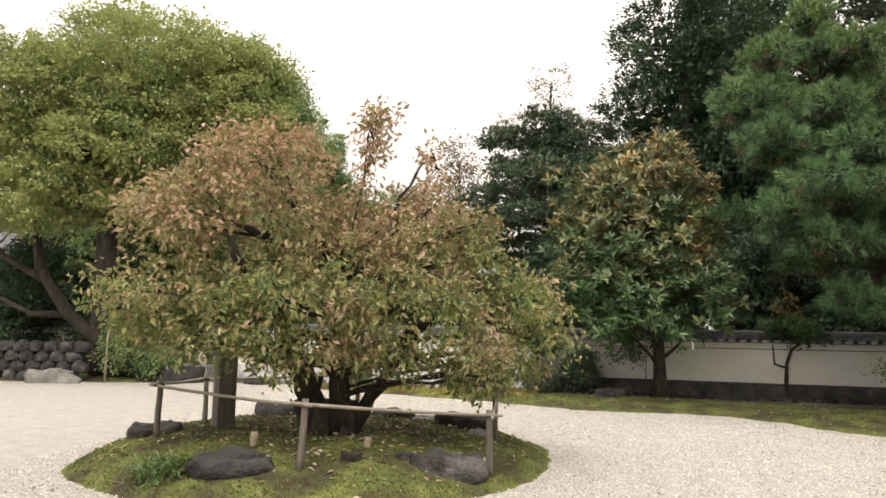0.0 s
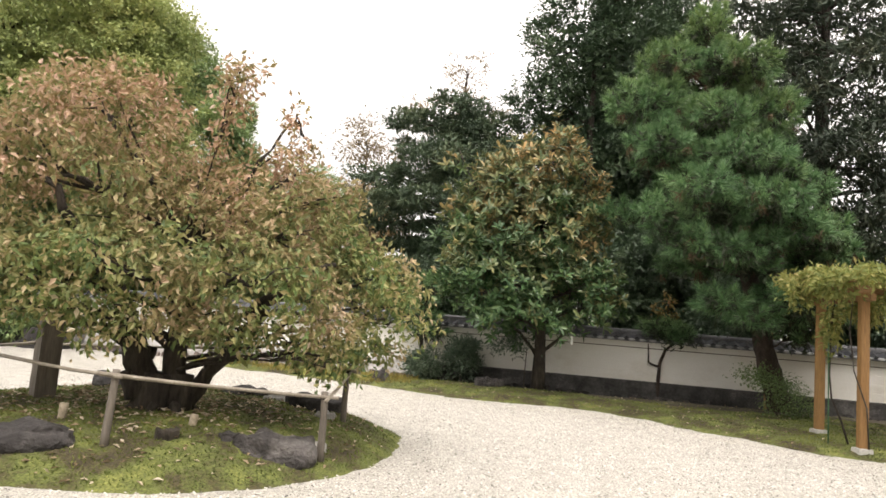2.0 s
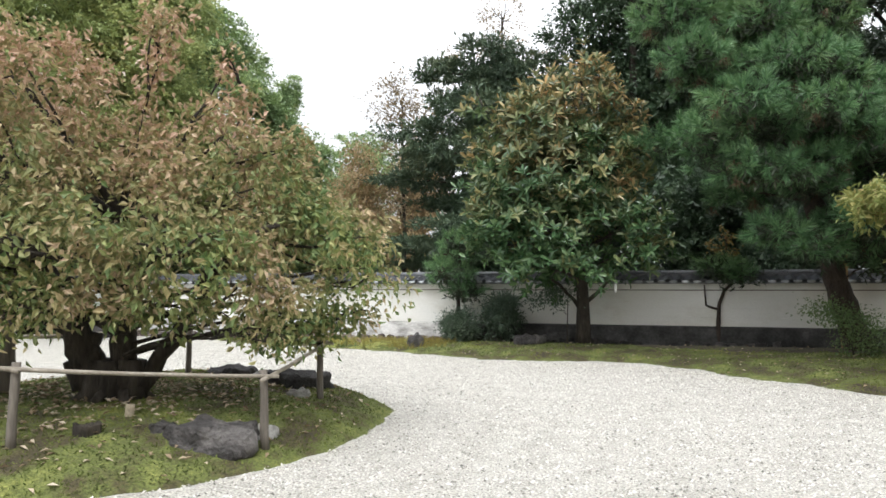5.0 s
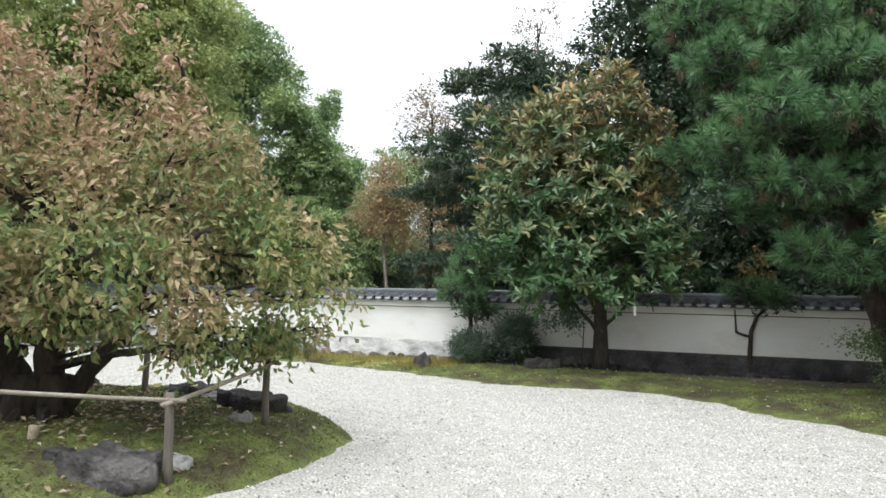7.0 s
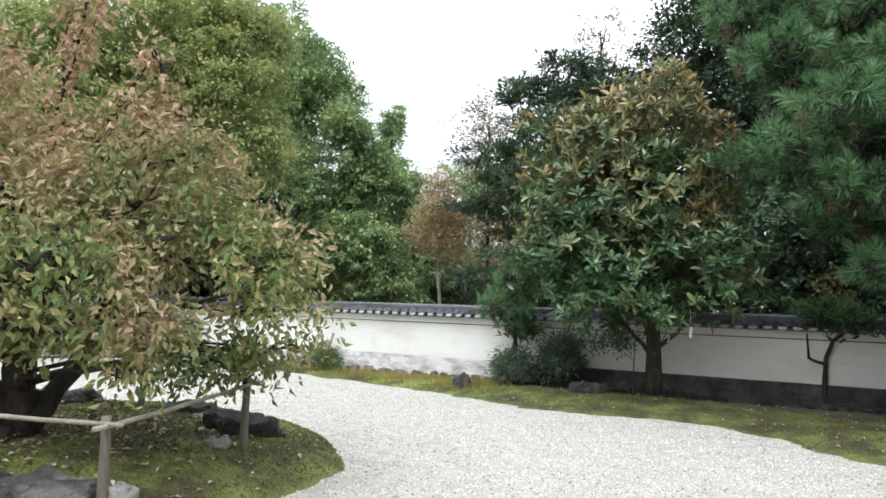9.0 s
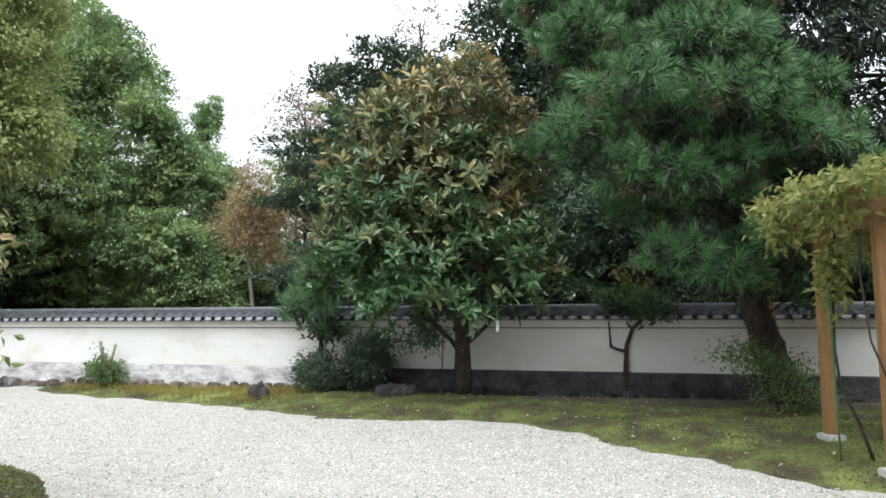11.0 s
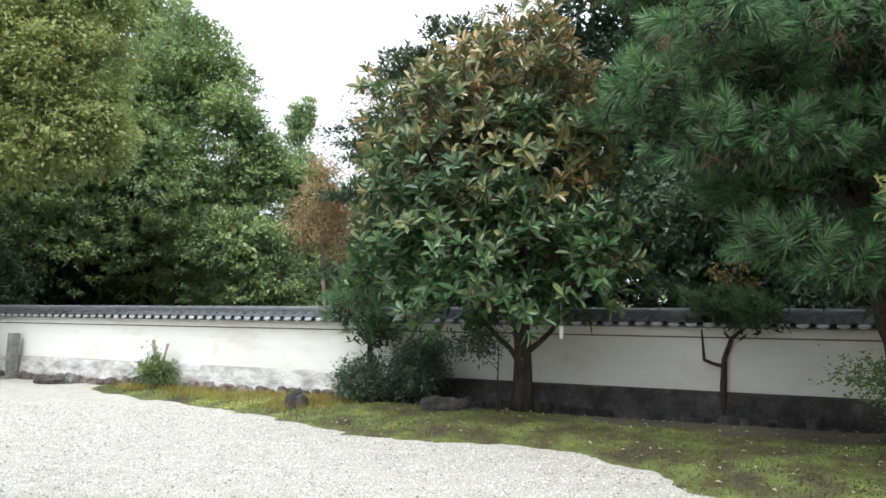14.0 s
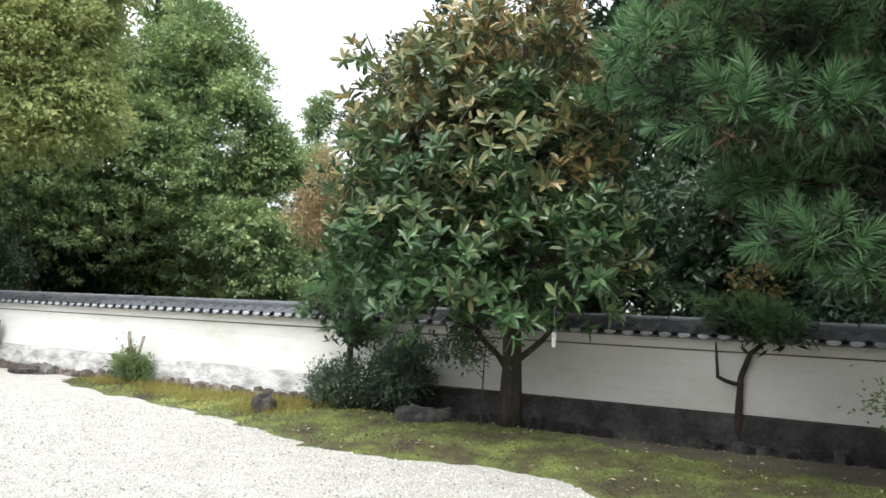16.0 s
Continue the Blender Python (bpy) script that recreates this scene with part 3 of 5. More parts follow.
def tile_mesh():
    """One wavy pan tile from ridge to eave, with its curved face below."""
    bm = bmesh.new()
    n = 9
    rows = []
    for s, drop in ((0.0, 0.0), (1.0, 0.0)):
        for lift in (0.022, 0.0):
            row = []
            for i in range(n):
                u = i / (n - 1)
                wave = 0.03 * math.cos(u * 2 * math.pi) + 0.006
                y = 0.12 - 0.335 * s
                row.append(bm.verts.new((u * (PITCH + 0.014), y, 1.79 - 0.125 * s + wave + lift)))
            rows.append(row)
    for a, b in ((0, 2), (3, 1), (2, 3), (1, 0)):
        for i in range(n - 1):
            bm.faces.new((rows[a][i], rows[b][i], rows[b][i + 1], rows[a][i + 1]))
    for e in (0, n - 1):
        bm.faces.new([rows[q][e] for q in (0, 2, 3, 1)])
    bmesh.ops.recalc_face_normals(bm, faces=bm.faces)
    me = bpy.data.meshes.new("roof_tile")
    bm.to_mesh(me)
    bm.free()
    me.materials.append(ROOF)
    return me


def eave_mesh():
    """The bulging oval that closes a tile at the eave, coloured pale for the sky's reflection."""
    bm = bmesh.new()
    ring, inner = [], []
    for k in range(14):
        a = 2 * math.pi * k / 14
        x, z = 0.5 * PITCH + 0.094 * math.cos(a), 1.648 + 0.036 * math.sin(a) + 0.012 * math.cos(a) ** 2
        ring.append(bm.verts.new((x, -0.218, z)))
        inner.append(bm.verts.new((0.5 * PITCH + 0.07 * math.cos(a), -0.236, 1.648 + 0.026 * math.sin(a) + 0.008 * math.cos(a) ** 2)))
    for k in range(14):
        q = (k + 1) % 14
        bm.faces.new((ring[k], ring[q], inner[q], inner[k]))
    bm.faces.new(inner)
    bmesh.ops.recalc_face_normals(bm, faces=bm.faces)
    me = bpy.data.meshes.new("eave_face")
    bm.to_mesh(me)
    bm.free()
    me.materials.append(EAVE_GLINT)
    return me


# ---- island tree ----
def island_tree():
    rs = np.random.default_rng(11)
    owner = thing("autumn_tree", "broad old tree with browning drooping leaves on a mossy mound", "tree", (-1.35, 9.0, 0.4))
    stem = np.array([(-1.35, 9.0, 0.22), (-1.35, 9.0, 0.5), (-1.33, 9.0, 0.78)])
    part("trunk", tubes_mesh("trunk", [
        (stem - np.array([0.12, 0, 0]), (0.27, 0.25, 0.21), 16, 0.07, 1),
        (stem + np.array([0.14, 0.02, 0]), (0.21, 0.19, 0.15), 14, 0.07, 7),
        (bent((-1.55, 8.97, 0.55), (-1.98, 8.8, 1.75), 0.04, 8, 0.02, rs), np.linspace(0.17, 0.1, 8), 12, 0.08, 2),
        (bent((-1.3, 9.0, 0.5), (-1.12, 9.15, 2.2), 0.0, 8, 0.03, rs), np.linspace(0.15, 0.09, 8), 12, 0.08, 3),
        (bent((-1.12, 9.02, 0.42), (-0.3, 9.2, 1.6), 0.07, 8, 0.02, rs), np.linspace(0.1, 0.06, 8), 10, 0.07, 4),
        (bent((-1.64, 8.95, 0.5), (-1.74, 8.9, 0.8), 0.0, 4), np.linspace(0.15, 0.12, 4), 10, 0.06, 5),
        ] + [(bent((-1.36 + 0.26 * math.cos(a), 9.0 + 0.2 * math.sin(a), 0.44), (-1.36 + 0.5 * math.cos(a), 9.0 + 0.45 * math.sin(a), mound_height(-1.36 + 0.5 * math.cos(a), 9.0 + 0.45 * math.sin(a)) - 0.03), -0.03, 5), np.linspace(0.07, 0.025, 5), 7, 0.05, 6) for a in np.arange(0.3, 6.2, 0.85)]), BARK, owner, "thick gnarled dark trunk forking near the ground")
    blobs = [(-2.7, 8.6, 2.95, 1.25, 1.2, 0.7), (-2.35, 8.75, 3.75, 0.95, 0.95, 0.55), (-1.45, 9.0, 2.35, 1.25, 1.4, 0.6), (-3.35, 8.4, 2.0, 0.85, 1.0, 0.42), (-0.1, 9.1, 2.5, 1.0, 1.2, 0.6),
             (0.75, 9.2, 2.0, 0.9, 1.0, 0.5), (-0.25, 9.05, 3.2, 0.5, 0.6, 0.5), (-0.92, 9.0, 4.4, 0.2, 0.18, 0.42), (1.2, 9.1, 1.55, 0.55, 0.7, 0.3), (-1.7, 7.8, 1.9, 1.1, 0.7, 0.45),
             (-0.35, 7.95, 1.85, 1.0, 0.7, 0.45), (-1.4, 10.4, 2.5, 1.7, 0.8, 0.8), (-2.7, 8.0, 1.75, 0.8, 0.6, 0.35), (0.45, 8.3, 1.35, 0.45, 0.45, 0.28), (-3.6, 8.8, 1.75, 0.5, 0.6, 0.25), (-0.9, 8.2, 1.4, 0.6, 0.45, 0.2), (-0.1, 9.1, 3.85, 0.2, 0.2, 0.32),
             (-3.3, 8.6, 3.15, 0.6, 0.7, 0.45), (0.3, 9.2, 2.95, 0.55, 0.6, 0.35), (-1.3, 9.2, 3.1, 0.7, 0.8, 0.35), (0.62, 9.5, 1.05, 0.35, 0.3, 0.2),
             (-2.7, 7.9, 1.5, 0.7, 0.5, 0.2), (-1.75, 7.9, 1.4, 0.65, 0.45, 0.2), (-3.4, 8.4, 1.55, 0.5, 0.6, 0.2), (-0.5, 8.3, 1.32, 0.6, 0.4, 0.18), (-1.9, 8.4, 1.3, 0.6, 0.4, 0.16),
             (0.5, 8.0, 1.05, 0.3, 0.25, 0.14), (0.5, 9.2, 1.1, 0.55, 0.4, 0.18), (1.0, 9.4, 1.2, 0.4, 0.4, 0.18)]
    shoot = [(-0.96, 9.0, 3.7, 0.16, 0.16, 0.3), (-0.92, 9.0, 4.05, 0.2, 0.18, 0.3), (-0.88, 9.0, 4.45, 0.18, 0.16, 0.3)]
    p, out, mid, pick = crown_points(blobs + shoot, 1400, 25, 0.16, rs, 0.42)
    limbs_to(owner, [(-1.35, 9.0, 0.3), (-1.35, 9.0, 0.9), (-1.3, 9.05, 1.6), (-1.3, 9.0, 2.3)], blobs, 0.06, BARK, rs, mid, pick, 5)
    for k, (a, b, sag, r) in enumerate((((-1.5, 8.95, 1.0), (-3.1, 8.6, 1.5), 0.06, 0.075), ((-2.0, 8.8, 1.7), (-2.75, 8.3, 2.85), 0.1, 0.1), ((-0.5, 9.1, 1.5), (0.5, 8.5, 2.2), 0.1, 0.09))):
        part("limb", tubes_mesh("limb", [(bent(a, b, sag, 7, 0.03, rs), np.linspace(r, 0.03, 7), 8, 0.06, k)]), BARK, owner)
    n = len(p)
    along = unit(out * 0.5 + rs.standard_normal((n, 3)) * 0.62 + np.array([0, 0, -0.5]))
    face = unit(out + rs.standard_normal((n, 3)) * 0.6)
    grow = 0.6 + 0.65 * rs.random(n)
    part("crown", leaf_mesh("crown", p, along, face, 0.1 * grow, 0.047 * grow, 0.3), CHERRY_LEAF, owner, "brown and olive drooping leaves")


island_tree()

prop = thing("prop_post", "thick square weathered timber prop standing on the mound", "post", (-2.9, 9.5, 0.2))
bm = block(bmesh.new(), -0.12, -0.12, 0.0, 0.12, 0.12, 1.75, 0.012)
bmesh.ops.transform(bm, matrix=pose(-2.9, 9.5, 0.2, 0, 0, 38), verts=bm.verts)
part("post", bm, GREY_WOOD, prop)
bm = block(bmesh.new(), -0.5, -0.07, 1.75, 0.5, 0.07, 1.88, 0.012)
bmesh.ops.transform(bm, matrix=pose(-2.9, 9.5, 0.2, 0, 0, 38), verts=bm.verts)
part("crosspiece", bm, GREY_WOOD, prop)

# ---- fence round the island ----
POSTS = [(-3.53, 8.87), (-1.41, 7.27), (0.57, 7.8), (0.76, 9.6), (-1.3, 11.05), (-3.6, 10.9)]
fence = thing("rail_fence", "low weathered wooden fence with thin bamboo rails", "fence", (-1.4, 9.0, 0.1))
TOPS = []
for i, (x, y) in enumerate(POSTS):
    z = mound_height(x, y)
    lean = Vector((0.03 * math.sin(i * 2.1), 0.03 * math.cos(i * 1.3), 0))
    line = bent((x, y, z - 0.08), (x + lean.x, y + lean.y, z + 0.70), 0, 5, 0.004, RNG)
    part("post", tubes_mesh("post", [(line, (0.042, 0.04, 0.038, 0.037, 0.036), 9, 0.03, i)]), GREY_WOOD, fence)
    TOPS.append(Vector((x + lean.x, y + lean.y, z + 0.64)))
for i in range(6):
    a, b = TOPS[i], TOPS[(i + 1) % 6]
    d = (b - a).normalized()
    up = Vector((0, 0, 0.012 * (i % 2)))
    side = Vector((d.y, -d.x, 0)) * 0.045
    line = bent(a - d * 0.16 + up + side, b + d * 0.14 + up + side, -0.015, 9, 0.003, RNG)
    part("rail", tubes_mesh("rail", [(line, np.linspace(0.021, 0.017, 9), 8, 0.02, i)]), BAMBOO, fence)
for i, t in enumerate(TOPS):
    bm = bmesh.new()
    bmesh.ops.create_cone(bm, cap_ends=True, segments=10, radius1=0.047, radius2=0.047, depth=0.03, matrix=Matrix.Translation(t))
    part("lashing", bm, BARK, fence)

# ---- stones of the island ----
def on_mound(x, y, sink=0.05):
    return (x, y, mound_height(x, y) - sink)


rock("rock", "flat dark stone set in the mossy mound", on_mound(-2.08, 7.3, 0.02), (0.5, 0.30, 0.31), 1, turn=8)
rock("rock", "broad dark flat-topped stone on the mound's edge", on_mound(0.08, 7.75, 0.02), (0.42, 0.3, 0.33), 2, turn=-4)
rock("rock", "small grey stone wedged beside the dark stone", on_mound(-0.36, 7.8, 0.02), (0.12, 0.11, 0.14), 3, STONE, 20)
rock("rock", "dark mossy boulder behind the fence", on_mound(0.38, 10.35, 0.03), (0.42, 0.34, 0.34), 4, turn=15)
rock("rock", "grey stone on the mound's edge", on_mound(-3.75, 9.35, 0.0), (0.33, 0.25, 0.27), 5, turn=30)
rock("rock", "grey stone behind the trunk", on_mound(-2.55, 11.4, 0.0), (0.42, 0.3, 0.34), 6, turn=-10)
rock("rock", "low stone behind the trunk", on_mound(-0.75, 11.2, 0.05), (0.34, 0.24, 0.28), 7)
rock("rock", "small pale stone in the moss", on_mound(0.52, 9.55, 0.02), (0.14, 0.12, 0.16), 8, STONE_PALE)
rock("rock", "small pale stone at a fence post's foot", on_mound(0.45, 8.1, 0.02), (0.2, 0.13, 0.15), 9, STONE_PALE, 12)
rock("rock", "pale stone behind the boulder", on_mound(-0.1, 10.75, 0.03), (0.3, 0.2, 0.22), 10, STONE_PALE)
rock("rock", "broken dark stub of root in the moss", on_mound(-0.92, 7.55, 0.02), (0.11, 0.09, 0.2), 12, BARK, 30)
for x, y, h in ((-0.82, 8.15, 0.11), (-2.1, 8.05, 0.15)):
    z = mound_height(x, y)
    peg = part("wooden_peg", tubes_mesh("wooden_peg", [(bent((x, y, z - 0.04), (x + 0.01, y, z + h), 0, 4), (0.045, 0.044, 0.044, 0.042), 9, 0.03, 3)]), CUT_WOOD, None)
    tagged(peg, "short cut wooden peg standing in the moss", "peg", "wooden pegs in the moss")


# ---- magnolia ----
def magnolia():
    rs = np.random.default_rng(21)
    base = np.array((5.62, 17.95, 0.2))
    owner = thing("magnolia_tree", "evergreen magnolia with large glossy leaves and rusty undersides", "tree", tuple(base))
    path = [base, base + (0, 0, 0.9), base + (-0.05, 0, 2.2), base + (-0.1, 0, 4.2), base + (0.05, 0, 6.2)]
    line = np.array(path)
    part("trunk", tubes_mesh("trunk", [(line, (0.19, 0.145, 0.13, 0.09, 0.03), 10, 0.04, 1), (bent(base + (0.06, 0, 0.95), base + (0.75, -0.1, 1.6), 0.02, 5, 0.02, rs), np.linspace(0.055, 0.03, 5), 7, 0.04, 2),
                                       (bent(base + (-0.06, 0, 0.8), base + (-0.75, -0.15, 1.5), 0.04, 5, 0.02, rs), np.linspace(0.05, 0.03, 5), 7, 0.04, 3), (bent((4.3, 17.8, 4.0), (3.08, 17.8, 6.2), -0.1, 7, 0.02, rs), np.linspace(0.04, 0.012, 7), 6, 0.04, 4)]), BARK, owner)
    blobs = [(4.6, 17.7, 2.9, 1.75, 1.5, 1.25), (6.2, 17.5, 2.7, 1.25, 1.3, 1.1), (5.3, 17.8, 4.2, 1.75, 1.5, 1.3), (4.0, 17.7, 3.9, 1.25, 1.2, 1.2), (6.2, 17.8, 4.3, 0.95, 1.1, 1.2), (5.5, 17.9, 5.6, 1.25, 1.2, 1.0),
             (4.5, 17.8, 5.2, 0.95, 1.0, 0.9), (5.6, 17.9, 6.5, 0.7, 0.7, 0.65), (4.9, 17.4, 1.9, 1.25, 1.1, 0.55), (3.35, 17.6, 4.9, 0.3, 0.4, 0.6), (7.0, 17.3, 2.35, 0.4, 0.4, 0.22), (3.5, 17.6, 2.5, 0.75, 0.8, 0.7), (3.1, 17.8, 5.8, 0.1, 0.12, 0.42), (6.55, 17.7, 5.3, 0.45, 0.6, 0.5)]
    p, out, mid, pick = crown_points(blobs, 1000, 2, 0.25, rs, 0.6)
    limbs_to(owner, path, blobs, 0.05, BARK, rs, mid, pick, 8)
    n = len(p)
    axis = unit(out * 0.9 + np.array([0, 0, 0.75]) + rs.standard_normal((n, 3)) * 0.35)
    ref = unit(np.cross(axis, rs.standard_normal((n, 3))))
    ref2 = np.cross(axis, ref)
    K = 8
    C, D, N = [], [], []
    for k in range(K):
        a = k * 2.4 + rs.random(n) * 0.6
        lift = 0.2 + 0.13 * k
        rad = ref * np.cos(a)[:, None] + ref2 * np.sin(a)[:, None]
        d = unit(rad + axis * (lift + 0.25 * rs.standard_normal(n))[:, None])
        C.append(p + axis * (0.012 * k))
        D.append(d)
        N.append(unit(axis * 1.0 - rad * lift))
    C, D, N = np.vstack(C), np.vstack(D), np.vstack(N)
    grow = 0.75 + 0.5 * rs.random(len(C))
    part("crown", leaf_mesh("crown", C, D, N, 0.215 * grow, 0.072 * grow, 0.25, True), MAGNOLIA_LEAF, owner, "whorled glossy green leaves, rust-brown towards the top")


magnolia()


# ---- pines ----
def tufts(pads, count, rs, needle=0.15, per=46, width=0.0075, apart=0.3):
    """Bursts of needles on upturned shoots, spread over the upper skins of the pads."""
    p, out, mid, pick = crown_points(pads, count * 4, 1, 0.10, rs, 0.8, 0.8)
    B = np.array(pads, float)[pick]
    low = (p[:, 2] - B[:, 2]) / B[:, 5]
    keep = []
    for i in range(len(p)):
        if len(keep) >= count:
            break
        if low[i] < -0.65 or (keep and (np.abs(p[keep] - p[i]).max(1) < apart).any()):
            continue
        keep.append(i)
    p, out, mid, pick = p[keep], out[keep], mid[keep], pick[keep]
    n = len(p)
    axis = unit(out * 1.1 + np.array([0, 0, 0.55]) + rs.standard_normal((n, 3)) * 0.25)
    size = 0.75 + 0.5 * rs.random(n)
    base, ax, big = np.repeat(p, per, 0), np.repeat(axis, per, 0), np.repeat(size, per)[:, None]
    m = n * per
    step = rs.random((m, 1))
    side_way = unit(np.cross(ax, rs.standard_normal((m, 3))))
    splay = 0.25 + 1.25 * (1 - step) + 0.25 * rs.standard_normal((m, 1))
    d = unit(ax * np.cos(splay) + side_way * np.sin(splay))
    start = base + ax * (step - 0.7) * needle * 0.9 * big
    L = needle * big * (0.75 + 0.4 * rs.random((m, 1)))
    side = unit(np.cross(d, rs.standard_normal((m, 3)))) * width
    tip = start + d * L
    tip[:, 2] -= L[:, 0] * 0.08
    V = np.stack([start - side * 0.5, start + side * 0.5, tip], 1).reshape(-1, 3)
    F = np.arange(len(V)).reshape(-1, 3)
    return V, F, mid, pick, p


def pine(name, label, path, radii, pads, count, seed, limb=0.06, needle=0.15, per=46, width=0.0075, twigs=6, leaf=None, old=0.0, apart=0.3):
    rs = np.random.default_rng(seed)
    path = np.array(path, float)
    owner = thing(name, label, "tree", tuple(path[0]))
    line = np.vstack([path[i] + (path[i + 1] - path[i]) * s for i in range(len(path) - 1) for s in np.linspace(0, 1, 5)[:-1, None]] + [path[-1:]])
    part("trunk", tubes_mesh("trunk", [(line, np.interp(np.linspace(0, 1, len(line)), np.linspace(0, 1, len(radii)), radii), 10, 0.07, seed)]), PINE_BARK, owner)
    V, F, mid, pick, p = tufts(pads, count, rs, needle, per, width, apart)
    limbs_to(owner, path, pads, limb, PINE_BARK, rs, mid, pick, twigs)
    part("crown", mesh_of("crown", V, F), leaf or PINE_NEEDLE, owner, "dense tufts of long green needles")
    # fill inside the pads; its dark colour is the shade between tufts
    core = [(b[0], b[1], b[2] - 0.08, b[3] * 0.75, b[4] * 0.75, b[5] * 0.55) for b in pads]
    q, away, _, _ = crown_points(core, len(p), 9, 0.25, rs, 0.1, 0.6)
    part("shade_fill", leaf_mesh("shade_fill", q, unit(away + rs.standard_normal((len(q), 3))), unit(away + np.array([0, 0, 0.6])), 0.2, 0.05), PINE_SHADE, owner, "inner sprays coloured dark for the shade inside the crown")
    if old:
        q = p[rs.random(len(p)) < old] - np.array([0, 0, 0.22])
        k = 24
        st = np.repeat(q, k, 0) + rs.standard_normal((len(q) * k, 3)) * 0.05
        d = unit(rs.standard_normal((len(st), 3)) * 0.6 + np.array([0, 0, -0.8]))
        sd = unit(np.cross(d, rs.standard_normal((len(st), 3)))) * width
        V2 = np.stack([st - sd * 0.5, st + sd * 0.5, st + d * needle * 0.8], 1).reshape(-1, 3)
        part("old_needles", mesh_of("old_needles", V2, np.arange(len(V2)).reshape(-1, 3)), PINE_OLD, owner, "brown old needles under the tufts")
    return owner


PADS = [(8.9, 16.3, 9.3, 0.75, 0.75, 0.8), (8.0, 15.9, 8.3, 1.0, 1.0, 0.56), (9.6, 16.2, 8.2, 0.95, 1.0, 0.56), (7.2, 15.5, 7.3, 0.95, 1.0, 0.6), (8.6, 15.2, 7.0, 1.2, 1.0, 0.6),
        (10.2, 15.9, 7.0, 1.1, 1.1, 0.6), (7.4, 15.0, 5.9, 0.95, 1.0, 0.48), (8.7, 14.3, 5.7, 1.2, 0.9, 0.52), (10.1, 15.0, 5.6, 1.2, 1.0, 0.52), (11.0, 15.6, 5.4, 0.8, 1.0, 0.48),
        (7.9, 13.9, 4.6, 1.0, 0.9, 0.44), (9.2, 13.7, 4.4, 1.2, 0.9, 0.44), (10.4, 14.4, 4.3, 1.1, 1.0, 0.44), (9.3, 14.6, 3.6, 0.8, 0.7, 0.25),
        (10.5, 14.6, 3.0, 0.8, 0.8, 0.32), (11.4, 15.3, 4.0, 0.7, 0.9, 0.4), (8.6, 16.6, 6.0, 1.2, 0.8, 0.56), (9.9, 16.9, 5.0, 1.3, 0.8, 0.56),
        (10.0, 13.9, 2.75, 0.9, 0.8, 0.26), (10.9, 14.4, 2.85, 0.8, 0.8, 0.26), (9.2, 15.2, 8.2, 0.9, 0.8, 0.48), (8.2, 15.4, 4.9, 1.0, 0.9, 0.4), (9.6, 15.2, 3.9, 1.2, 0.9, 0.36),
        (7.5, 16.4, 4.6, 0.9, 0.8, 0.32), (8.6, 16.2, 4.0, 1.0, 0.8, 0.28), (10.6, 15.8, 3.5, 1.0, 0.8, 0.28), (11.6, 15.2, 3.3, 0.9, 0.8, 0.28),
        (8.6, 14.4, 2.25, 0.75, 0.6, 0.28), (9.3, 14.3, 2.3, 0.8, 0.7, 0.28), (10.0, 14.4, 2.4, 0.8, 0.7, 0.24), (10.7, 14.6, 2.5, 0.7, 0.6, 0.22), (11.3, 15.0, 2.7, 0.7, 0.6, 0.22),
        (7.2, 14.4, 4.4, 0.7, 0.7, 0.35), (7.9, 14.2, 3.75, 0.8, 0.7, 0.3), (8.8, 13.9, 3.8, 0.9, 0.7, 0.3)]
rs = np.random.default_rng(30)
SPRAYS = []
for b in PADS:
    a = rs.random() * 6.28
    for k in (-1, 1):
        SPRAYS.append((b[0] + k * 0.38 * b[3] * math.cos(a), b[1] + k * 0.38 * b[4] * math.sin(a), b[2] + 0.16 * rs.standard_normal(), b[3] * (0.62 + 0.15 * rs.random()), b[4] * 0.7, b[5] * (0.7 + 0.3 * rs.random())))
pine("pine_tree", "tall pine with dense green needle pads leaning over the wall", [(10.85, 15.55, 0.08), (10.6, 15.5, 0.7), (10.38, 15.5, 1.3), (10.18, 15.5, 2.1), (9.7, 15.6, 4.0), (9.2, 15.9, 6.8), (8.9, 16.2, 9.2)], (0.34, 0.27, 0.24, 0.22, 0.17, 0.11, 0.05), SPRAYS, 1900, 31, 0.05, 0.235, 115, 0.018, 4, old=0.1, apart=0.2)
pine("young_pine", "slender young pine with bare crooked stem against the wall", [(8.84, 17.9, 0.15), (8.82, 17.87, 0.6), (8.84, 17.85, 1.1), (8.95, 17.8, 1.45), (9.15, 17.75, 1.62)], (0.055, 0.048, 0.042, 0.035, 0.02), [(8.85, 17.7, 2.0, 0.55, 0.45, 0.22), (9.2, 17.6, 1.85, 0.4, 0.4, 0.14)], 60, 32, 0.018, 0.2, 110, 0.009, 4, apart=0.12)
pine("small_pine", "small bushy pine half hidden by the magnolia", [(2.7, 19.6, 0.1), (2.7, 19.55, 1.2), (2.75, 19.5, 2.6)], (0.06, 0.05, 0.03), [(2.75, 19.4, 2.6, 0.6, 0.5, 0.45), (2.45, 19.2, 1.9, 0.65, 0.5, 0.35), (2.8, 19.3, 1.45, 0.55, 0.5, 0.2)], 90, 33, 0.025, 0.2, 110, 0.009, 5, apart=0.14)
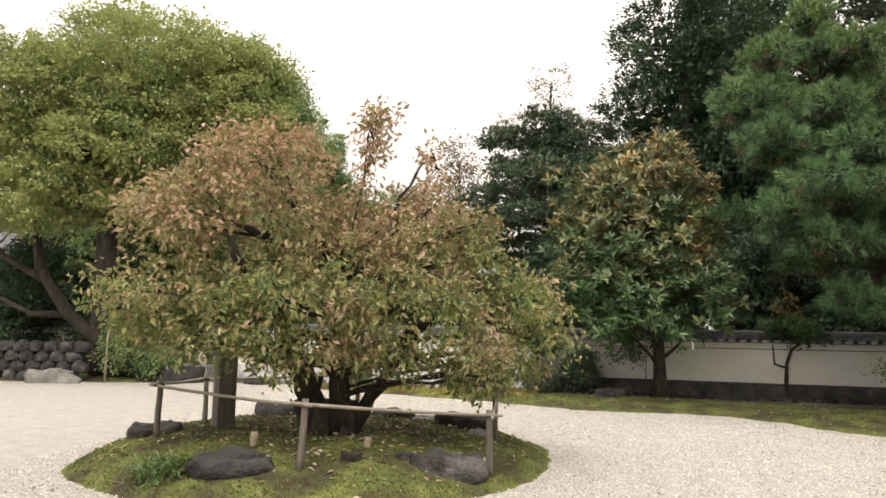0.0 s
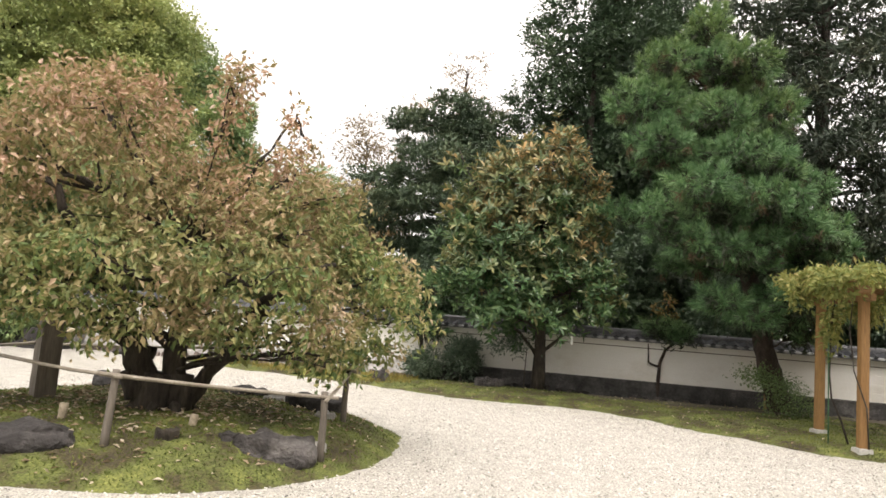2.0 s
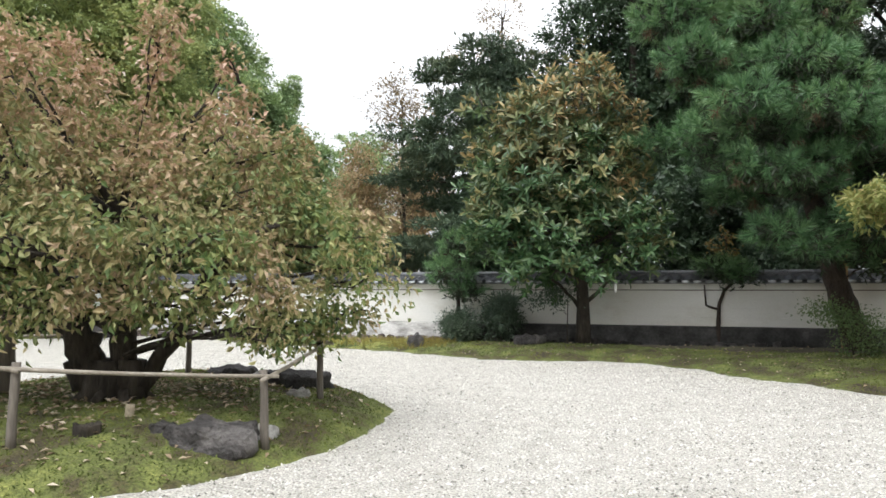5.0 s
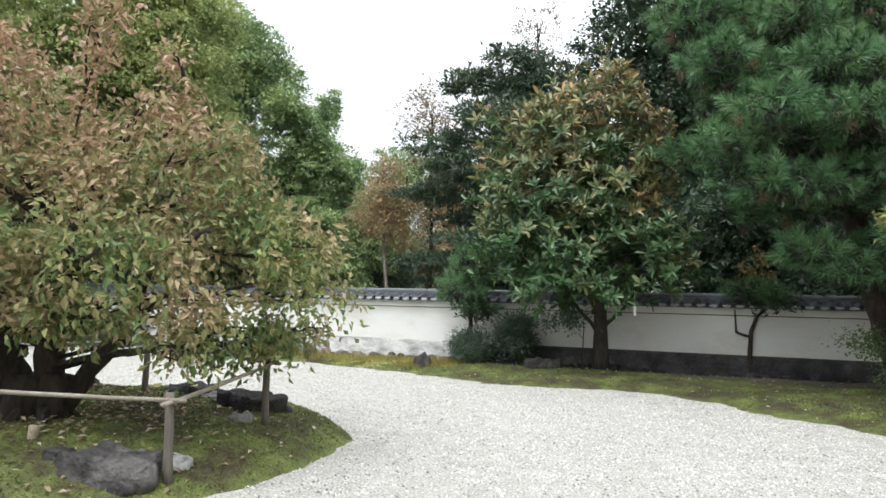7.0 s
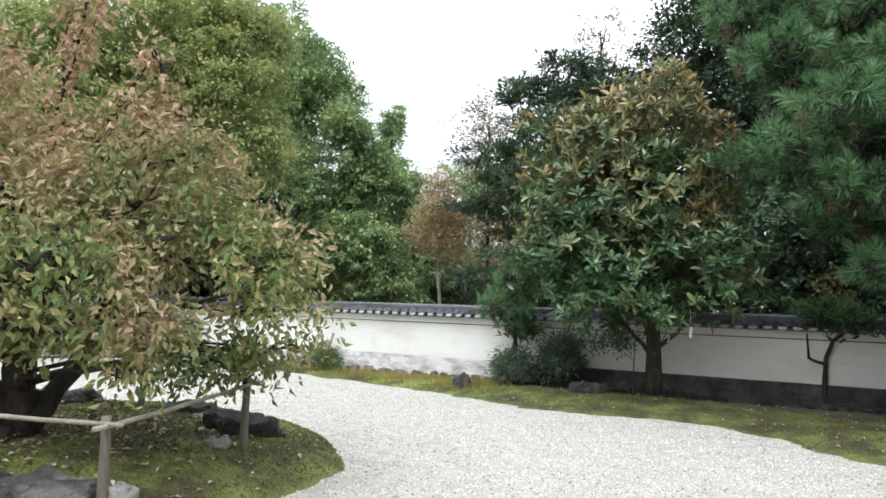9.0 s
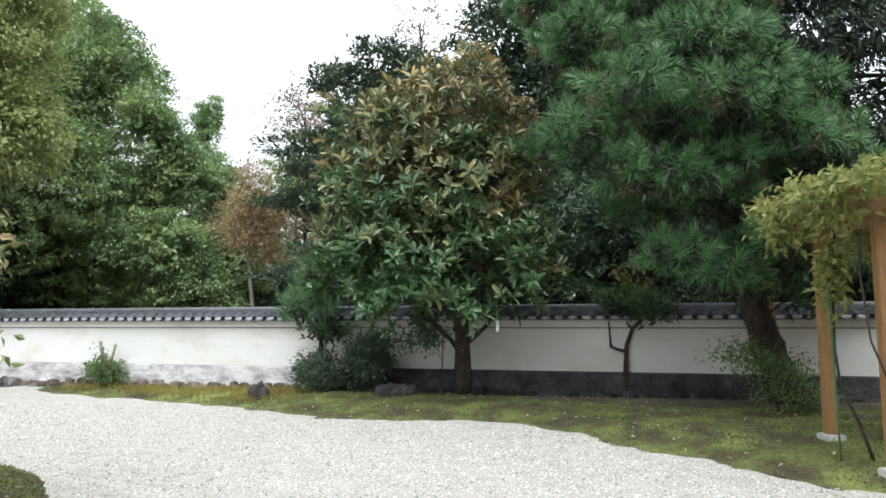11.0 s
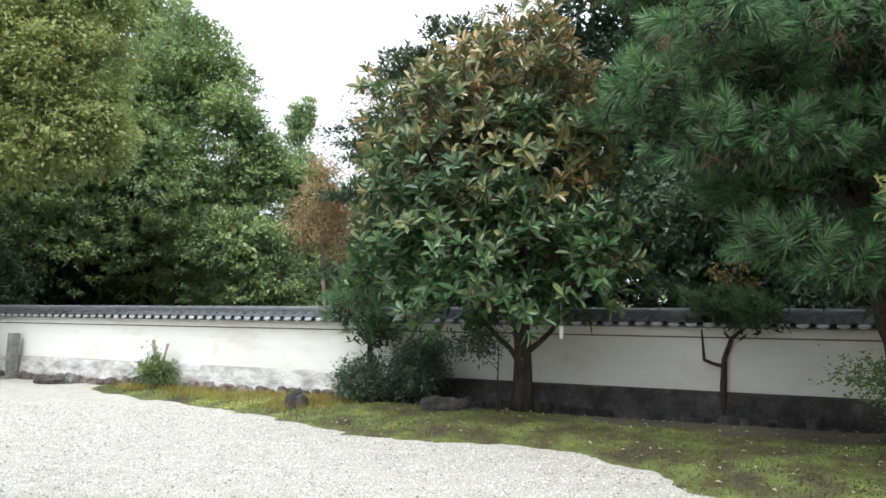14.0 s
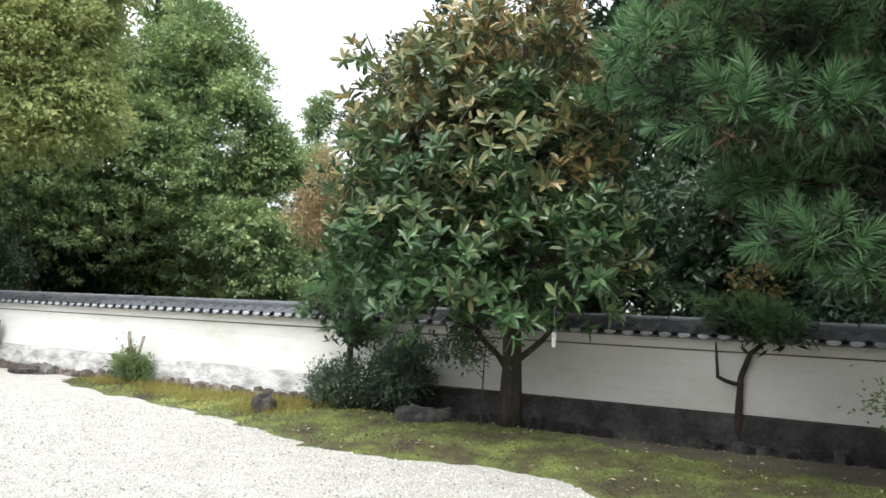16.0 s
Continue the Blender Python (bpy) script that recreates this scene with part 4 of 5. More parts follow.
stub = part("stub_branch", tubes_mesh("stub_branch", [(bent((8.84, 17.86, 1.0), (8.52, 17.85, 1.1), -0.02, 4), (0.035, 0.03, 0.028, 0.026), 7, 0.03, 1), (bent((8.53, 17.85, 1.08), (8.5, 17.85, 1.58), 0, 5), (0.024, 0.022, 0.02, 0.018, 0.014), 7, 0.03, 1)]), PINE_BARK, bpy.data.objects["young_pine"])
stub.matrix_parent_inverse = Matrix.Translation((-8.84, -17.9, -0.15))

# ---- wisteria trellis ----
trellis = thing("wisteria_trellis", "wooden wisteria trellis with square posts on concrete footings", "trellis", (10.5, 12.2, 0.1))
ALONG = Vector((0.196, 0.981, 0)).normalized()
ACROSS = Vector((0.981, -0.196, 0))
P0 = Vector((9.3, 11.1, 0.0))
TURN2 = math.degrees(math.atan2(ACROSS.y, ACROSS.x))
corners = [P0, P0 + ALONG * 1.53, P0 + ACROSS * 2.9, P0 + ACROSS * 2.9 + ALONG * 1.53]
for c in corners:
    g = bed_height(c.x, c.y)
    bm = block(bmesh.new(), -0.07, -0.07, 0.06, 0.07, 0.07, 2.72 - g, 0.008)
    bmesh.ops.transform(bm, matrix=pose(c.x, c.y, g, 0, 0, TURN2), verts=bm.verts)
    post = part("post", bm, POST_WOOD, trellis)
    bm = block(bmesh.new(), -0.12, -0.12, -0.06, 0.12, 0.12, 0.06, 0.012)
    bmesh.ops.transform(bm, matrix=pose(c.x, c.y, g, 0, 0, TURN2 + 6), verts=bm.verts)
    part("footing", bm, CONCRETE, post, "pale concrete footing")


def beam(name, a, b, w, h, material):
    d = b - a
    bm = block(bmesh.new(), 0, -w / 2, -h / 2, d.length, w / 2, h / 2, 0.006)
    m = Matrix.Translation(a) @ d.to_track_quat("X", "Z").to_matrix().to_4x4()
    bmesh.ops.transform(bm, matrix=m, verts=bm.verts)
    part(name, bm, material, trellis)


for k in (0, 1):
    a = P0 + ALONG * 1.53 * k + Vector((0, 0, 2.78))
    beam("beam", a - ACROSS * 0.55, a + ACROSS * 3.4, 0.10, 0.14, SHADED_BEAM)
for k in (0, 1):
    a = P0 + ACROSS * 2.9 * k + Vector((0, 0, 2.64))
    beam("tie_beam", a - ALONG * 0.3, a + ALONG * 1.83, 0.09, 0.12, SHADED_BEAM)
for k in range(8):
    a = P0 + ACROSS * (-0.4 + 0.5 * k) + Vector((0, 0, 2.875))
    beam("rafter", a - ALONG * 0.5, a + ALONG * 2.0, 0.045, 0.045, SHADED_BEAM)
back_post = thing("wooden_post", "brown wooden post standing behind the pine", "post", (11.1, 16.6, 0.0))
bm = block(bmesh.new(), -0.07, -0.07, 0.0, 0.07, 0.07, 2.6, 0.008)
bmesh.ops.transform(bm, matrix=pose(11.1, 16.6, 0.0, 0, 0, TURN2), verts=bm.verts)
part("shaft", bm, POST_WOOD, back_post)
stake = part("garden_stake", tubes_mesh("garden_stake", [(bent((9.33, 12.0, 0.0), (9.3, 12.0, 2.2), 0, 5), (0.011,) * 5, 7, 0, 1)]), GREEN_STAKE, None, m=Matrix.Translation((-0.2, -0.3, 0)))
tagged(stake, "thin green plastic plant stake in the bed", "plant stake")

rs = np.random.default_rng(41)
vine = thing("wisteria_vine", "yellowing wisteria climbing over the wooden trellis", "vine", (9.55, 12.1, 0.1))
part("stem", tubes_mesh("stem", [([(9.62, 11.85, 0.05), (9.5, 11.9, 0.5), (9.36, 11.98, 0.9), (9.33, 12.0, 1.3), (9.36, 12.02, 1.9), (9.42, 12.05, 2.4), (9.5, 12.1, 2.85)], (0.02, 0.018, 0.016, 0.016, 0.015, 0.014, 0.012), 7, 0.05, 1),
                                 ([(9.55, 11.3, 0.05), (9.48, 11.28, 0.8), (9.3, 11.36, 1.4), (9.32, 11.5, 2.1), (9.4, 11.5, 2.85)], (0.013, 0.012, 0.011, 0.01, 0.009), 7, 0.05, 2)]), BARK, vine, m=Matrix.Translation((-0.2, -0.3, 0)))
canopy = []
for i in range(20):
    c = P0 + ACROSS * (-0.2 + 3.5 * (i % 5) / 4.0) + ALONG * (-0.3 + 2.1 * (i // 5) / 3.0)
    canopy.append((c.x, c.y, 2.97 + 0.05 * math.sin(i * 2.7), 0.5, 0.45, 0.07))
for z in np.arange(1.75, 2.8, 0.3):
    canopy.append((9.2 + 0.06 * math.sin(z * 5), 11.75, z, 0.1 + 0.06 * (z - 1.4), 0.1, 0.16))
canopy += [(8.85, 11.2, 2.75, 0.3, 0.3, 0.2), (9.1, 12.4, 2.7, 0.3, 0.3, 0.25), (9.7, 10.9, 2.65, 0.25, 0.2, 0.3), (9.9, 11.9, 2.5, 0.3, 0.25, 0.4)]
p, out, mid, pick = crown_points(canopy, 720, 17, 0.13, rs, 0.35)
n = len(p)
grow = 0.7 + 0.6 * rs.random(n)
part("foliage", leaf_mesh("foliage", p, unit(out * 0.7 + rs.standard_normal((n, 3)) * 0.7 + np.array([0, 0, -0.3])), unit(np.array([0, 0, 1.0]) + out + rs.standard_normal((n, 3)) * 0.5), 0.125 * grow, 0.055 * grow), VINE_LEAF, vine, "yellow-green leaflets")


# ---- shrubs and small things of the bed ----
def shrub(name, label, at, blobs, leaf, clumps, per, size, seed, spread=0.16, category="shrub", limb=0.012, bark=None):
    blobs = [(at[0] + b[0], at[1] + b[1], at[2] + b[2], *b[3:]) for b in blobs]
    x, y, z = at
    top = max(b[2] for b in blobs)
    return tree(name, label, [(x, y, z - 0.03), (x, y, z + 0.3 * (top - z)), (x + 0.03, y, top)], (limb * 1.6, limb * 1.2, limb * 0.6), blobs, leaf, bark or BARK, clumps, per, spread, size, seed, 0.35, 1.0, 0.1, limb, 4, category, 7, fill=0)


shrub("clipped_shrub", "dark rounded evergreen shrub by the wall", (2.75, 19.0, 0.15), [(0, 0, 0.4, 0.5, 0.45, 0.42), (-0.15, -0.05, 0.3, 0.45, 0.4, 0.3)], SHRUB_LEAF, 190, 26, (0.075, 0.03), 51)
shrub("clipped_shrub", "taller dark evergreen shrub by the wall", (3.75, 18.9, 0.15), [(0, 0, 0.55, 0.5, 0.5, 0.5), (0.05, 0, 0.9, 0.42, 0.4, 0.3)], SHRUB_LEAF, 150, 24, (0.10, 0.038), 52)
shrub("small_tree", "small dark-leaved tree under the magnolia", (5.2, 17.75, 0.2), [(-0.45, 0.1, 1.0, 0.5, 0.4, 0.2), (-0.15, 0.1, 1.15, 0.3, 0.3, 0.16)], SHRUB_LEAF, 55, 14, (0.085, 0.04), 53)
shrub("pruned_shrub", "small light green shrub with two cut stems", (-2.62, 21.55, 0.08), [(-0.1, 0, 0.3, 0.36, 0.3, 0.25), (0.15, 0, 0.25, 0.38, 0.3, 0.2), (-0.12, 0, 0.62, 0.12, 0.12, 0.14)], LIGHT_SHRUB, 75, 24, (0.10, 0.035), 54)
cut = part("cut_stem", tubes_mesh("cut_stem", [(bent((-2.67, 21.55, 0.3), (-2.775, 21.55, 1.13), 0, 4), (0.035, 0.032, 0.03, 0.036), 8, 0.02, 1), (bent((-2.57, 21.55, 0.4), (-2.40, 21.5, 1.05), 0, 4), (0.032, 0.03, 0.028, 0.034), 8, 0.02, 1)]), BARK_PALE, bpy.data.objects["pruned_shrub"])
cut.matrix_parent_inverse = Matrix.Translation((2.62, -21.55, -0.05))
shrub("maple_seedling", "leafy green shrub at the foot of the pine", (10.08, 14.65, 0.15), [(-0.1, 0, 0.8, 0.55, 0.5, 0.12), (0.15, -0.3, 0.45, 0.5, 0.5, 0.1), (-0.5, 0, 0.95, 0.4, 0.4, 0.1), (0.45, -0.2, 0.2, 0.35, 0.3, 0.08), (0.3, 0.1, 0.65, 0.4, 0.3, 0.08), (-0.15, -0.2, 0.3, 0.35, 0.3, 0.08)], LIGHT_SHRUB, 120, 20, (0.06, 0.035), 55)
shrub("leafy_plant", "low green leafy plant at the mound's edge", (-2.85, 7.25, mound_height(-2.85, 7.25)), [(0, 0, 0.07, 0.3, 0.22, 0.08), (0.2, 0.05, 0.06, 0.2, 0.16, 0.06)], LIGHT_SHRUB, 60, 14, (0.09, 0.025), 56, 0.08, "plant", 0.006)
shrub("gold_sapling", "thin sapling with a few golden leaves behind the wall", (9.3, 18.5, 0.25), [(-0.12, 0, 2.5, 0.28, 0.2, 0.14), (-0.05, 0, 2.15, 0.25, 0.2, 0.14), (-0.3, 0, 2.25, 0.18, 0.15, 0.1)], GOLD_LEAF, 26, 6, (0.11, 0.07), 57, 0.14, "sapling", 0.02)
rock("rock", "weathered upright stone in the grass", (1.63, 18.42, 0.14), (0.2, 0.17, 0.4), 21, STONE, 20)
rock("rock", "long low stone under the magnolia", (4.35, 17.85, 0.18), (0.42, 0.24, 0.38), 22, STONE, 22)
rock("rock", "low broken stone on the sand by the wall", (-5.75, 22.4, 0.0), (0.5, 0.25, 0.24), 23, STONE, -15)
rock("rock", "small upright stone on the sand by the wall", (-5.3, 22.45, 0.0), (0.15, 0.12, 0.4), 24, STONE_PALE, -15)
rock("rock", "grey boulder on the moss", (-8.4, 22.6, 0.1), (0.75, 0.5, 0.7), 25, STONE, 10)
rock("rock", "pale low boulder before the dry stone wall", (-11.7, 21.4, 0.0), (0.75, 0.45, 0.66), 26, STONE_PALE, 0)
rock("rock", "round dark boulder by the pillar", (-9.9, 24.0, 0.05), (0.8, 0.5, 1.0), 27, STONE, 0)

pillar = thing("stone_pillar", "short square pale stone pillar before the wall", "pillar", (-7.66, 23.45, 0.0))
bm = block(bmesh.new(), -0.11, -0.11, 0.0, 0.11, 0.11, 1.18, 0.015)
bmesh.ops.transform(bm, matrix=pose(-7.66, 23.45, 0.0, 0, 0, -18), verts=bm.verts)
part("shaft", bm, STONE_PALE, pillar)
bm = block(bmesh.new(), -0.22, -0.22, -0.05, 0.22, 0.22, 0.07, 0.02)
bmesh.ops.transform(bm, matrix=pose(-7.66, 23.45, 0.0, 0, 0, -18), verts=bm.verts)
part("foot", bm, STONE_PALE, pillar)

tag = thing("plant_tag", "small white plant label hanging from a magnolia twig", "plant label", (6.2, 17.15, 1.5))
bm = block(bmesh.new(), -0.03, -0.003, -0.1, 0.03, 0.003, 0.1, 0.002)
bmesh.ops.transform(bm, matrix=pose(6.2, 17.15, 1.5), verts=bm.verts)
part("card", bm, WHITE_TAG, tag)
part("string", tubes_mesh("string", [(bent((6.2, 17.15, 1.58), (6.2, 17.2, 1.95), 0, 3), (0.003,) * 3, 5, 0, 0)]), WHITE_TAG, tag)

def wood_tree(label, x, y, top, width, low, leaf, seed, clumps, per=52, size=(0.16, 0.10), spread=0.36, category="tree", name="woodland_tree", bark=None, shell=0.6, layers=4, flat=0.5, trunk=0.24, fill=0.9):
    """A woodland tree whose crown is stacked from uneven ellipsoids between low and top."""
    rs = np.random.default_rng(seed)
    blobs = []
    for k in range(layers):
        s = (k + 0.5) / layers
        z = low + (top - low) * s
        w = width * (0.95 - 0.55 * s ** 1.8) * (0.85 + 0.3 * rs.random())
        h = (top - low) / layers * 0.75
        for j in range(3 if s < 0.7 else 2):
            a = rs.random() * 6.28
            blobs.append((x + math.cos(a) * w * 0.45, y + math.sin(a) * w * 0.45, z + h * 0.4 * rs.standard_normal(), w * 0.62, w * 0.62, h))
    blobs.append((x, y, top - 0.9, width * 0.3, width * 0.3, 0.9))
    return tree(name, label, [(x, y, 0.1), (x + 0.1, y, low * 0.6 + 0.5), (x, y, (low + top) / 2), (x, y, top - 0.8)], (trunk, trunk * 0.85, trunk * 0.55, trunk * 0.2), blobs, leaf, bark or BARK, clumps, per, spread, size, seed, shell, flat, 0.12, trunk * 0.35, 3, category, 8, group=name.replace("_", " ") + "s behind the wall", fill=fill)


# ---- unseen block on the east, added to keep sky light off the right side ----
east_block = thing("east_light_block", "tall unseen building block added to dim the court's right side", "building", (19.4, 2.0, 0.0), kind="structure")
bm = block(bmesh.new(), 14.2, -12.0, 0.0, 24.7, 9.0, 6.2)
part("wall", bm, TAN_WALL, east_block)
bm = bmesh.new()
pr = [(12.6, 6.0), (19.4, 11.5), (26.2, 6.0), (26.2, 5.75), (19.4, 11.2), (12.6, 5.75)]
a = [bm.verts.new((x, -14.0, z)) for x, z in pr]
b = [bm.verts.new((x, 10.6, z)) for x, z in pr]
for i in range(6):
    bm.faces.new((a[i], a[(i + 1) % 6], b[(i + 1) % 6], b[i]))
bm.faces.new(a[::-1])
bm.faces.new(b)
bmesh.ops.recalc_face_normals(bm, faces=bm.faces)
part("roof", bm, RIDGE, east_block)

# unseen block behind the camera, added to cut the low southern sky's light
south = thing("south_light_block", "unseen building block added to cut light from the low southern sky", "building", (0, -9.5, 0.0), kind="structure")
part("wall", block(bmesh.new(), -22.0, -14.5, 0.0, 12.0, -6.5, 4.6), TAN_WALL, south)
bm = bmesh.new()
pr = [(-4.8, 4.5), (-10.5, 9.0), (-16.2, 4.5), (-16.2, 4.25), (-10.5, 8.7), (-4.8, 4.25)]
a = [bm.verts.new((-23.5, y, z)) for y, z in pr]
b = [bm.verts.new((12.4, y, z)) for y, z in pr]
for i in range(6):
    bm.faces.new((a[i], a[(i + 1) % 6], b[(i + 1) % 6], b[i]))
bm.faces.new(a[::-1])
bm.faces.new(b)
bmesh.ops.recalc_face_normals(bm, faces=bm.faces)
part("roof", bm, RIDGE, south)

# ---- west side: old trees, dry stone wall, storehouse ----
BIG = [(-10.6, 23.5, 9.5, 4.2, 3.5, 3.3), (-7.7, 23.6, 8.4, 2.4, 2.4, 2.3), (-6.4, 23.4, 6.6, 1.4, 1.6, 1.3), (-8.6, 22.6, 5.9, 2.3, 1.7, 1.2), (-14.5, 23.0, 8.4, 3.3, 3.2, 3.2), (-12.5, 21.6, 5.8, 2.7, 1.7, 1.3), (-7.1, 24.0, 10.6, 1.7, 1.8, 1.3), (-10.5, 21.4, 7.4, 2.2, 1.6, 1.5)]
tree("broadleaf_tree", "large spreading tree with yellow-green autumn foliage", [(-11.2, 23.4, 0.1), (-11.3, 23.2, 1.5), (-11.0, 22.6, 3.6), (-11.0, 22.4, 6.5), (-11.3, 22.4, 9.5)], (0.5, 0.4, 0.34, 0.24, 0.1), BIG, BIG_LEAF, BARK, 1900, 60, 0.42, (0.14, 0.085), 61, 0.6, 0.5, 0.15, 0.13, 5)
leaning = thing("leaning_tree", "old leaning bare trunk beneath the broadleaf trees", "tree", (-11.3, 22.9, 0.1))
part("trunk", tubes_mesh("trunk", [([(-10.4, 22.9, 0.1), (-11.1, 22.9, 1.2), (-12.3, 22.8, 2.2), (-13.2, 22.6, 3.6), (-13.4, 22.4, 5.4)], (0.3, 0.24, 0.2, 0.17, 0.1), 9, 0.07, 2)]), BARK, leaning)
part("limb", tubes_mesh("limb", [([(-13.0, 22.65, 3.2), (-14.2, 22.4, 3.9), (-15.5, 22.3, 5.2)], (0.14, 0.1, 0.05), 8, 0.07, 2), ([(-12.2, 22.8, 2.1), (-13.5, 22.9, 2.1), (-15.0, 22.9, 2.8)], (0.13, 0.1, 0.06), 8, 0.07, 2)]), BARK, leaning)
shrub("understorey_shrub", "green shrub beneath the old trees", (-9.8, 22.6, 0.15), [(0, 0, 1.0, 1.0, 0.7, 0.8), (0.7, 0, 0.6, 0.7, 0.6, 0.5), (-0.6, 0, 0.8, 0.6, 0.6, 0.6)], MID_LEAF, 260, 22, (0.12, 0.06), 62, 0.22)
shrub("understorey_shrub", "dark shrub beneath the old trees", (-11.2, 24.0, 0.15), [(0, 0, 0.9, 1.1, 0.7, 0.7), (-1.0, 0, 0.7, 0.8, 0.6, 0.5)], DARK_LEAF, 200, 22, (0.12, 0.06), 63, 0.22)
wood_tree("dark evergreen thicket beneath the old trees", -15.0, 26.0, 4.6, 2.4, 0.3, DARK_LEAF, 64, 300, 46, (0.14, 0.08), 0.35, "shrub", "thicket", layers=3, trunk=0.1)
wood_tree("dark evergreen thicket beneath the old trees", -18.4, 26.5, 5.4, 2.6, 0.3, DARK_LEAF, 65, 300, 46, (0.14, 0.08), 0.35, "shrub", "thicket", layers=3, trunk=0.1)
wood_tree("dark evergreen thicket beneath the old trees", -12.2, 27.2, 4.6, 2.2, 0.3, DARK_LEAF, 66, 300, 46, (0.14, 0.08), 0.35, "shrub", "thicket", layers=3, trunk=0.1)
pole = part("thin_pole", tubes_mesh("thin_pole", [(bent((-10.3, 21.6, 0.0), (-10.3, 21.6, 1.75), 0, 4), (0.03, 0.028, 0.027, 0.025), 8, 0.02, 0)]), BAMBOO, None)
tagged(pole, "thin upright bamboo pole in the moss", "pole")

dry = thing("dry_stone_wall", "low wall of rounded stacked stones in shade", "stone wall", (-13.5, 22.0, 0.0))
STONES = []
for i in range(5):
    bm = stone_bm(0.27, 0.26, 0.25, 40 + i, 2, 0.15, 0.8)
    me = bpy.data.meshes.new("stone")
    bm.to_mesh(me)
    bm.free()
    me.materials.append(STONE)
    STONES.append(me)
for row in range(4):
    for i in range(14):
        part("stone", STONES[(i * 3 + row) % 5], None, dry, "", pose(-17.8 + 0.48 * i + 0.24 * (row % 2), 22.05 + 0.03 * row, 0.14 + 0.3 * row, 0, 0, 37 * (i + row)))

house = thing("storehouse", "tan plastered storehouse with a grey tiled roof among the trees", "house", (-24.0, 31.0, 0.0))
bm = block(bmesh.new(), -29, 29, 0, -19.0, 35, 4.2)
part("wall", bm, TAN_WALL, house)
bm = bmesh.new()
pr = [(28.2, 4.2), (32, 7.4), (35.8, 4.2), (35.8, 4.05), (32, 7.2), (28.2, 4.05)]
a = [bm.verts.new((-30, y, z)) for y, z in pr]
b = [bm.verts.new((-18.2, y, z)) for y, z in pr]
for i in range(6):
    bm.faces.new((a[i], a[(i + 1) % 6], b[(i + 1) % 6], b[i]))
bm.faces.new(a[::-1])
bm.faces.new(b)
part("roof", bm, RIDGE, house)
for i in range(24):
    x = -29.8 + i * 0.49
    part("roof_rib", tubes_mesh("roof_rib", [(bent((x, 28.2, 4.24), (x, 32, 7.44), 0, 3), (0.07,) * 3, 6, 0, 0)]), RIDGE, house)


# ---- the wood behind the wall ----
wood_tree("tall dark green woodland tree behind the wall", -14.5, 33.0, 15.4, 5.4, 2.8, MID_LEAF, 71, 850)
wood_tree("dark green woodland tree with a sparse tip", -8.9, 34.8, 15.2, 4.9, 2.6, MID_LEAF, 72, 1000)
wood_tree("tall full green woodland tree behind the wall", -12.0, 36.0, 17.2, 4.4, 2.6, MID_LEAF, 108, 800)
wood_tree("sunlit green woodland tree behind the wall", -6.2, 34.2, 10.8, 3.6, 2.2, MID_LEAF, 73, 850)
wood_tree("rounded green woodland tree behind the wall", -3.9, 37.0, 8.5, 3.8, 1.6, MID_LEAF, 74, 700)
wood_tree("distant olive tree rising over the wood", -7.9, 48.0, 14.4, 1.8, 3.0, MID_LEAF, 75, 450)
wood_tree("distant low russet-green tree", -2.6, 50.0, 12.3, 5.6, 1.0, MID_LEAF, 76, 450)
wood_tree("distant thin tree in brown autumn leaf", 0.6, 46.0, 10.6, 3.4, 1.5, RUST_LEAF, 77, 320, 40)
wood_tree("dark evergreen understorey behind the wall", -13.0, 40.0, 5.5, 4.0, 0.5, DARK_LEAF, 78, 280)
wood_tree("dark evergreen understorey behind the wall", -7.5, 41.0, 5.5, 4.0, 0.5, DARK_LEAF, 79, 280)
wood_tree("dark evergreen understorey behind the wall", -2.0, 41.5, 5.0, 3.6, 0.4, DARK_LEAF, 80, 240)
wood_tree("tall dark evergreen behind the pine and wall", 12.6, 27.0, 17.0, 4.6, 3.5, DARK_LEAF, 88, 650, 50, (0.18, 0.11), 0.45)
wood_tree("dark evergreen undergrowth of the western wood", -17.0, 31.5, 5.6, 3.2, 0.4, DARK_LEAF, 101, 260, 46, (0.16, 0.10), 0.4)
wood_tree("dark evergreen undergrowth of the western wood", -22.0, 34.0, 6.5, 3.8, 0.4, DARK_LEAF, 102, 260, 46, (0.18, 0.11), 0.4)
wood_tree("dark evergreen undergrowth of the western wood", -11.5, 38.5, 6.0, 3.6, 0.4, DARK_LEAF, 103, 260, 46, (0.18, 0.11), 0.4)
wood_tree("dark evergreen undergrowth of the western wood", -15.5, 37.0, 7.0, 4.0, 0.3, DARK_LEAF, 104, 220, 46, (0.2, 0.13), 0.5)
wood_tree("dark evergreen undergrowth of the western wood", -20.0, 41.0, 7.5, 4.6, 0.3, DARK_LEAF, 105, 220, 46, (0.2, 0.13), 0.5)
wood_tree("dark evergreen undergrowth of the western wood", -13.4, 36.6, 7.6, 3.6, 0.3, DARK_LEAF, 106, 240, 46, (0.2, 0.13), 0.5)
wood_tree("dark broadleaf tree of the western wood", -20.5, 37.0, 15.0, 6.0, 2.0, DARK_LEAF, 81, 450)

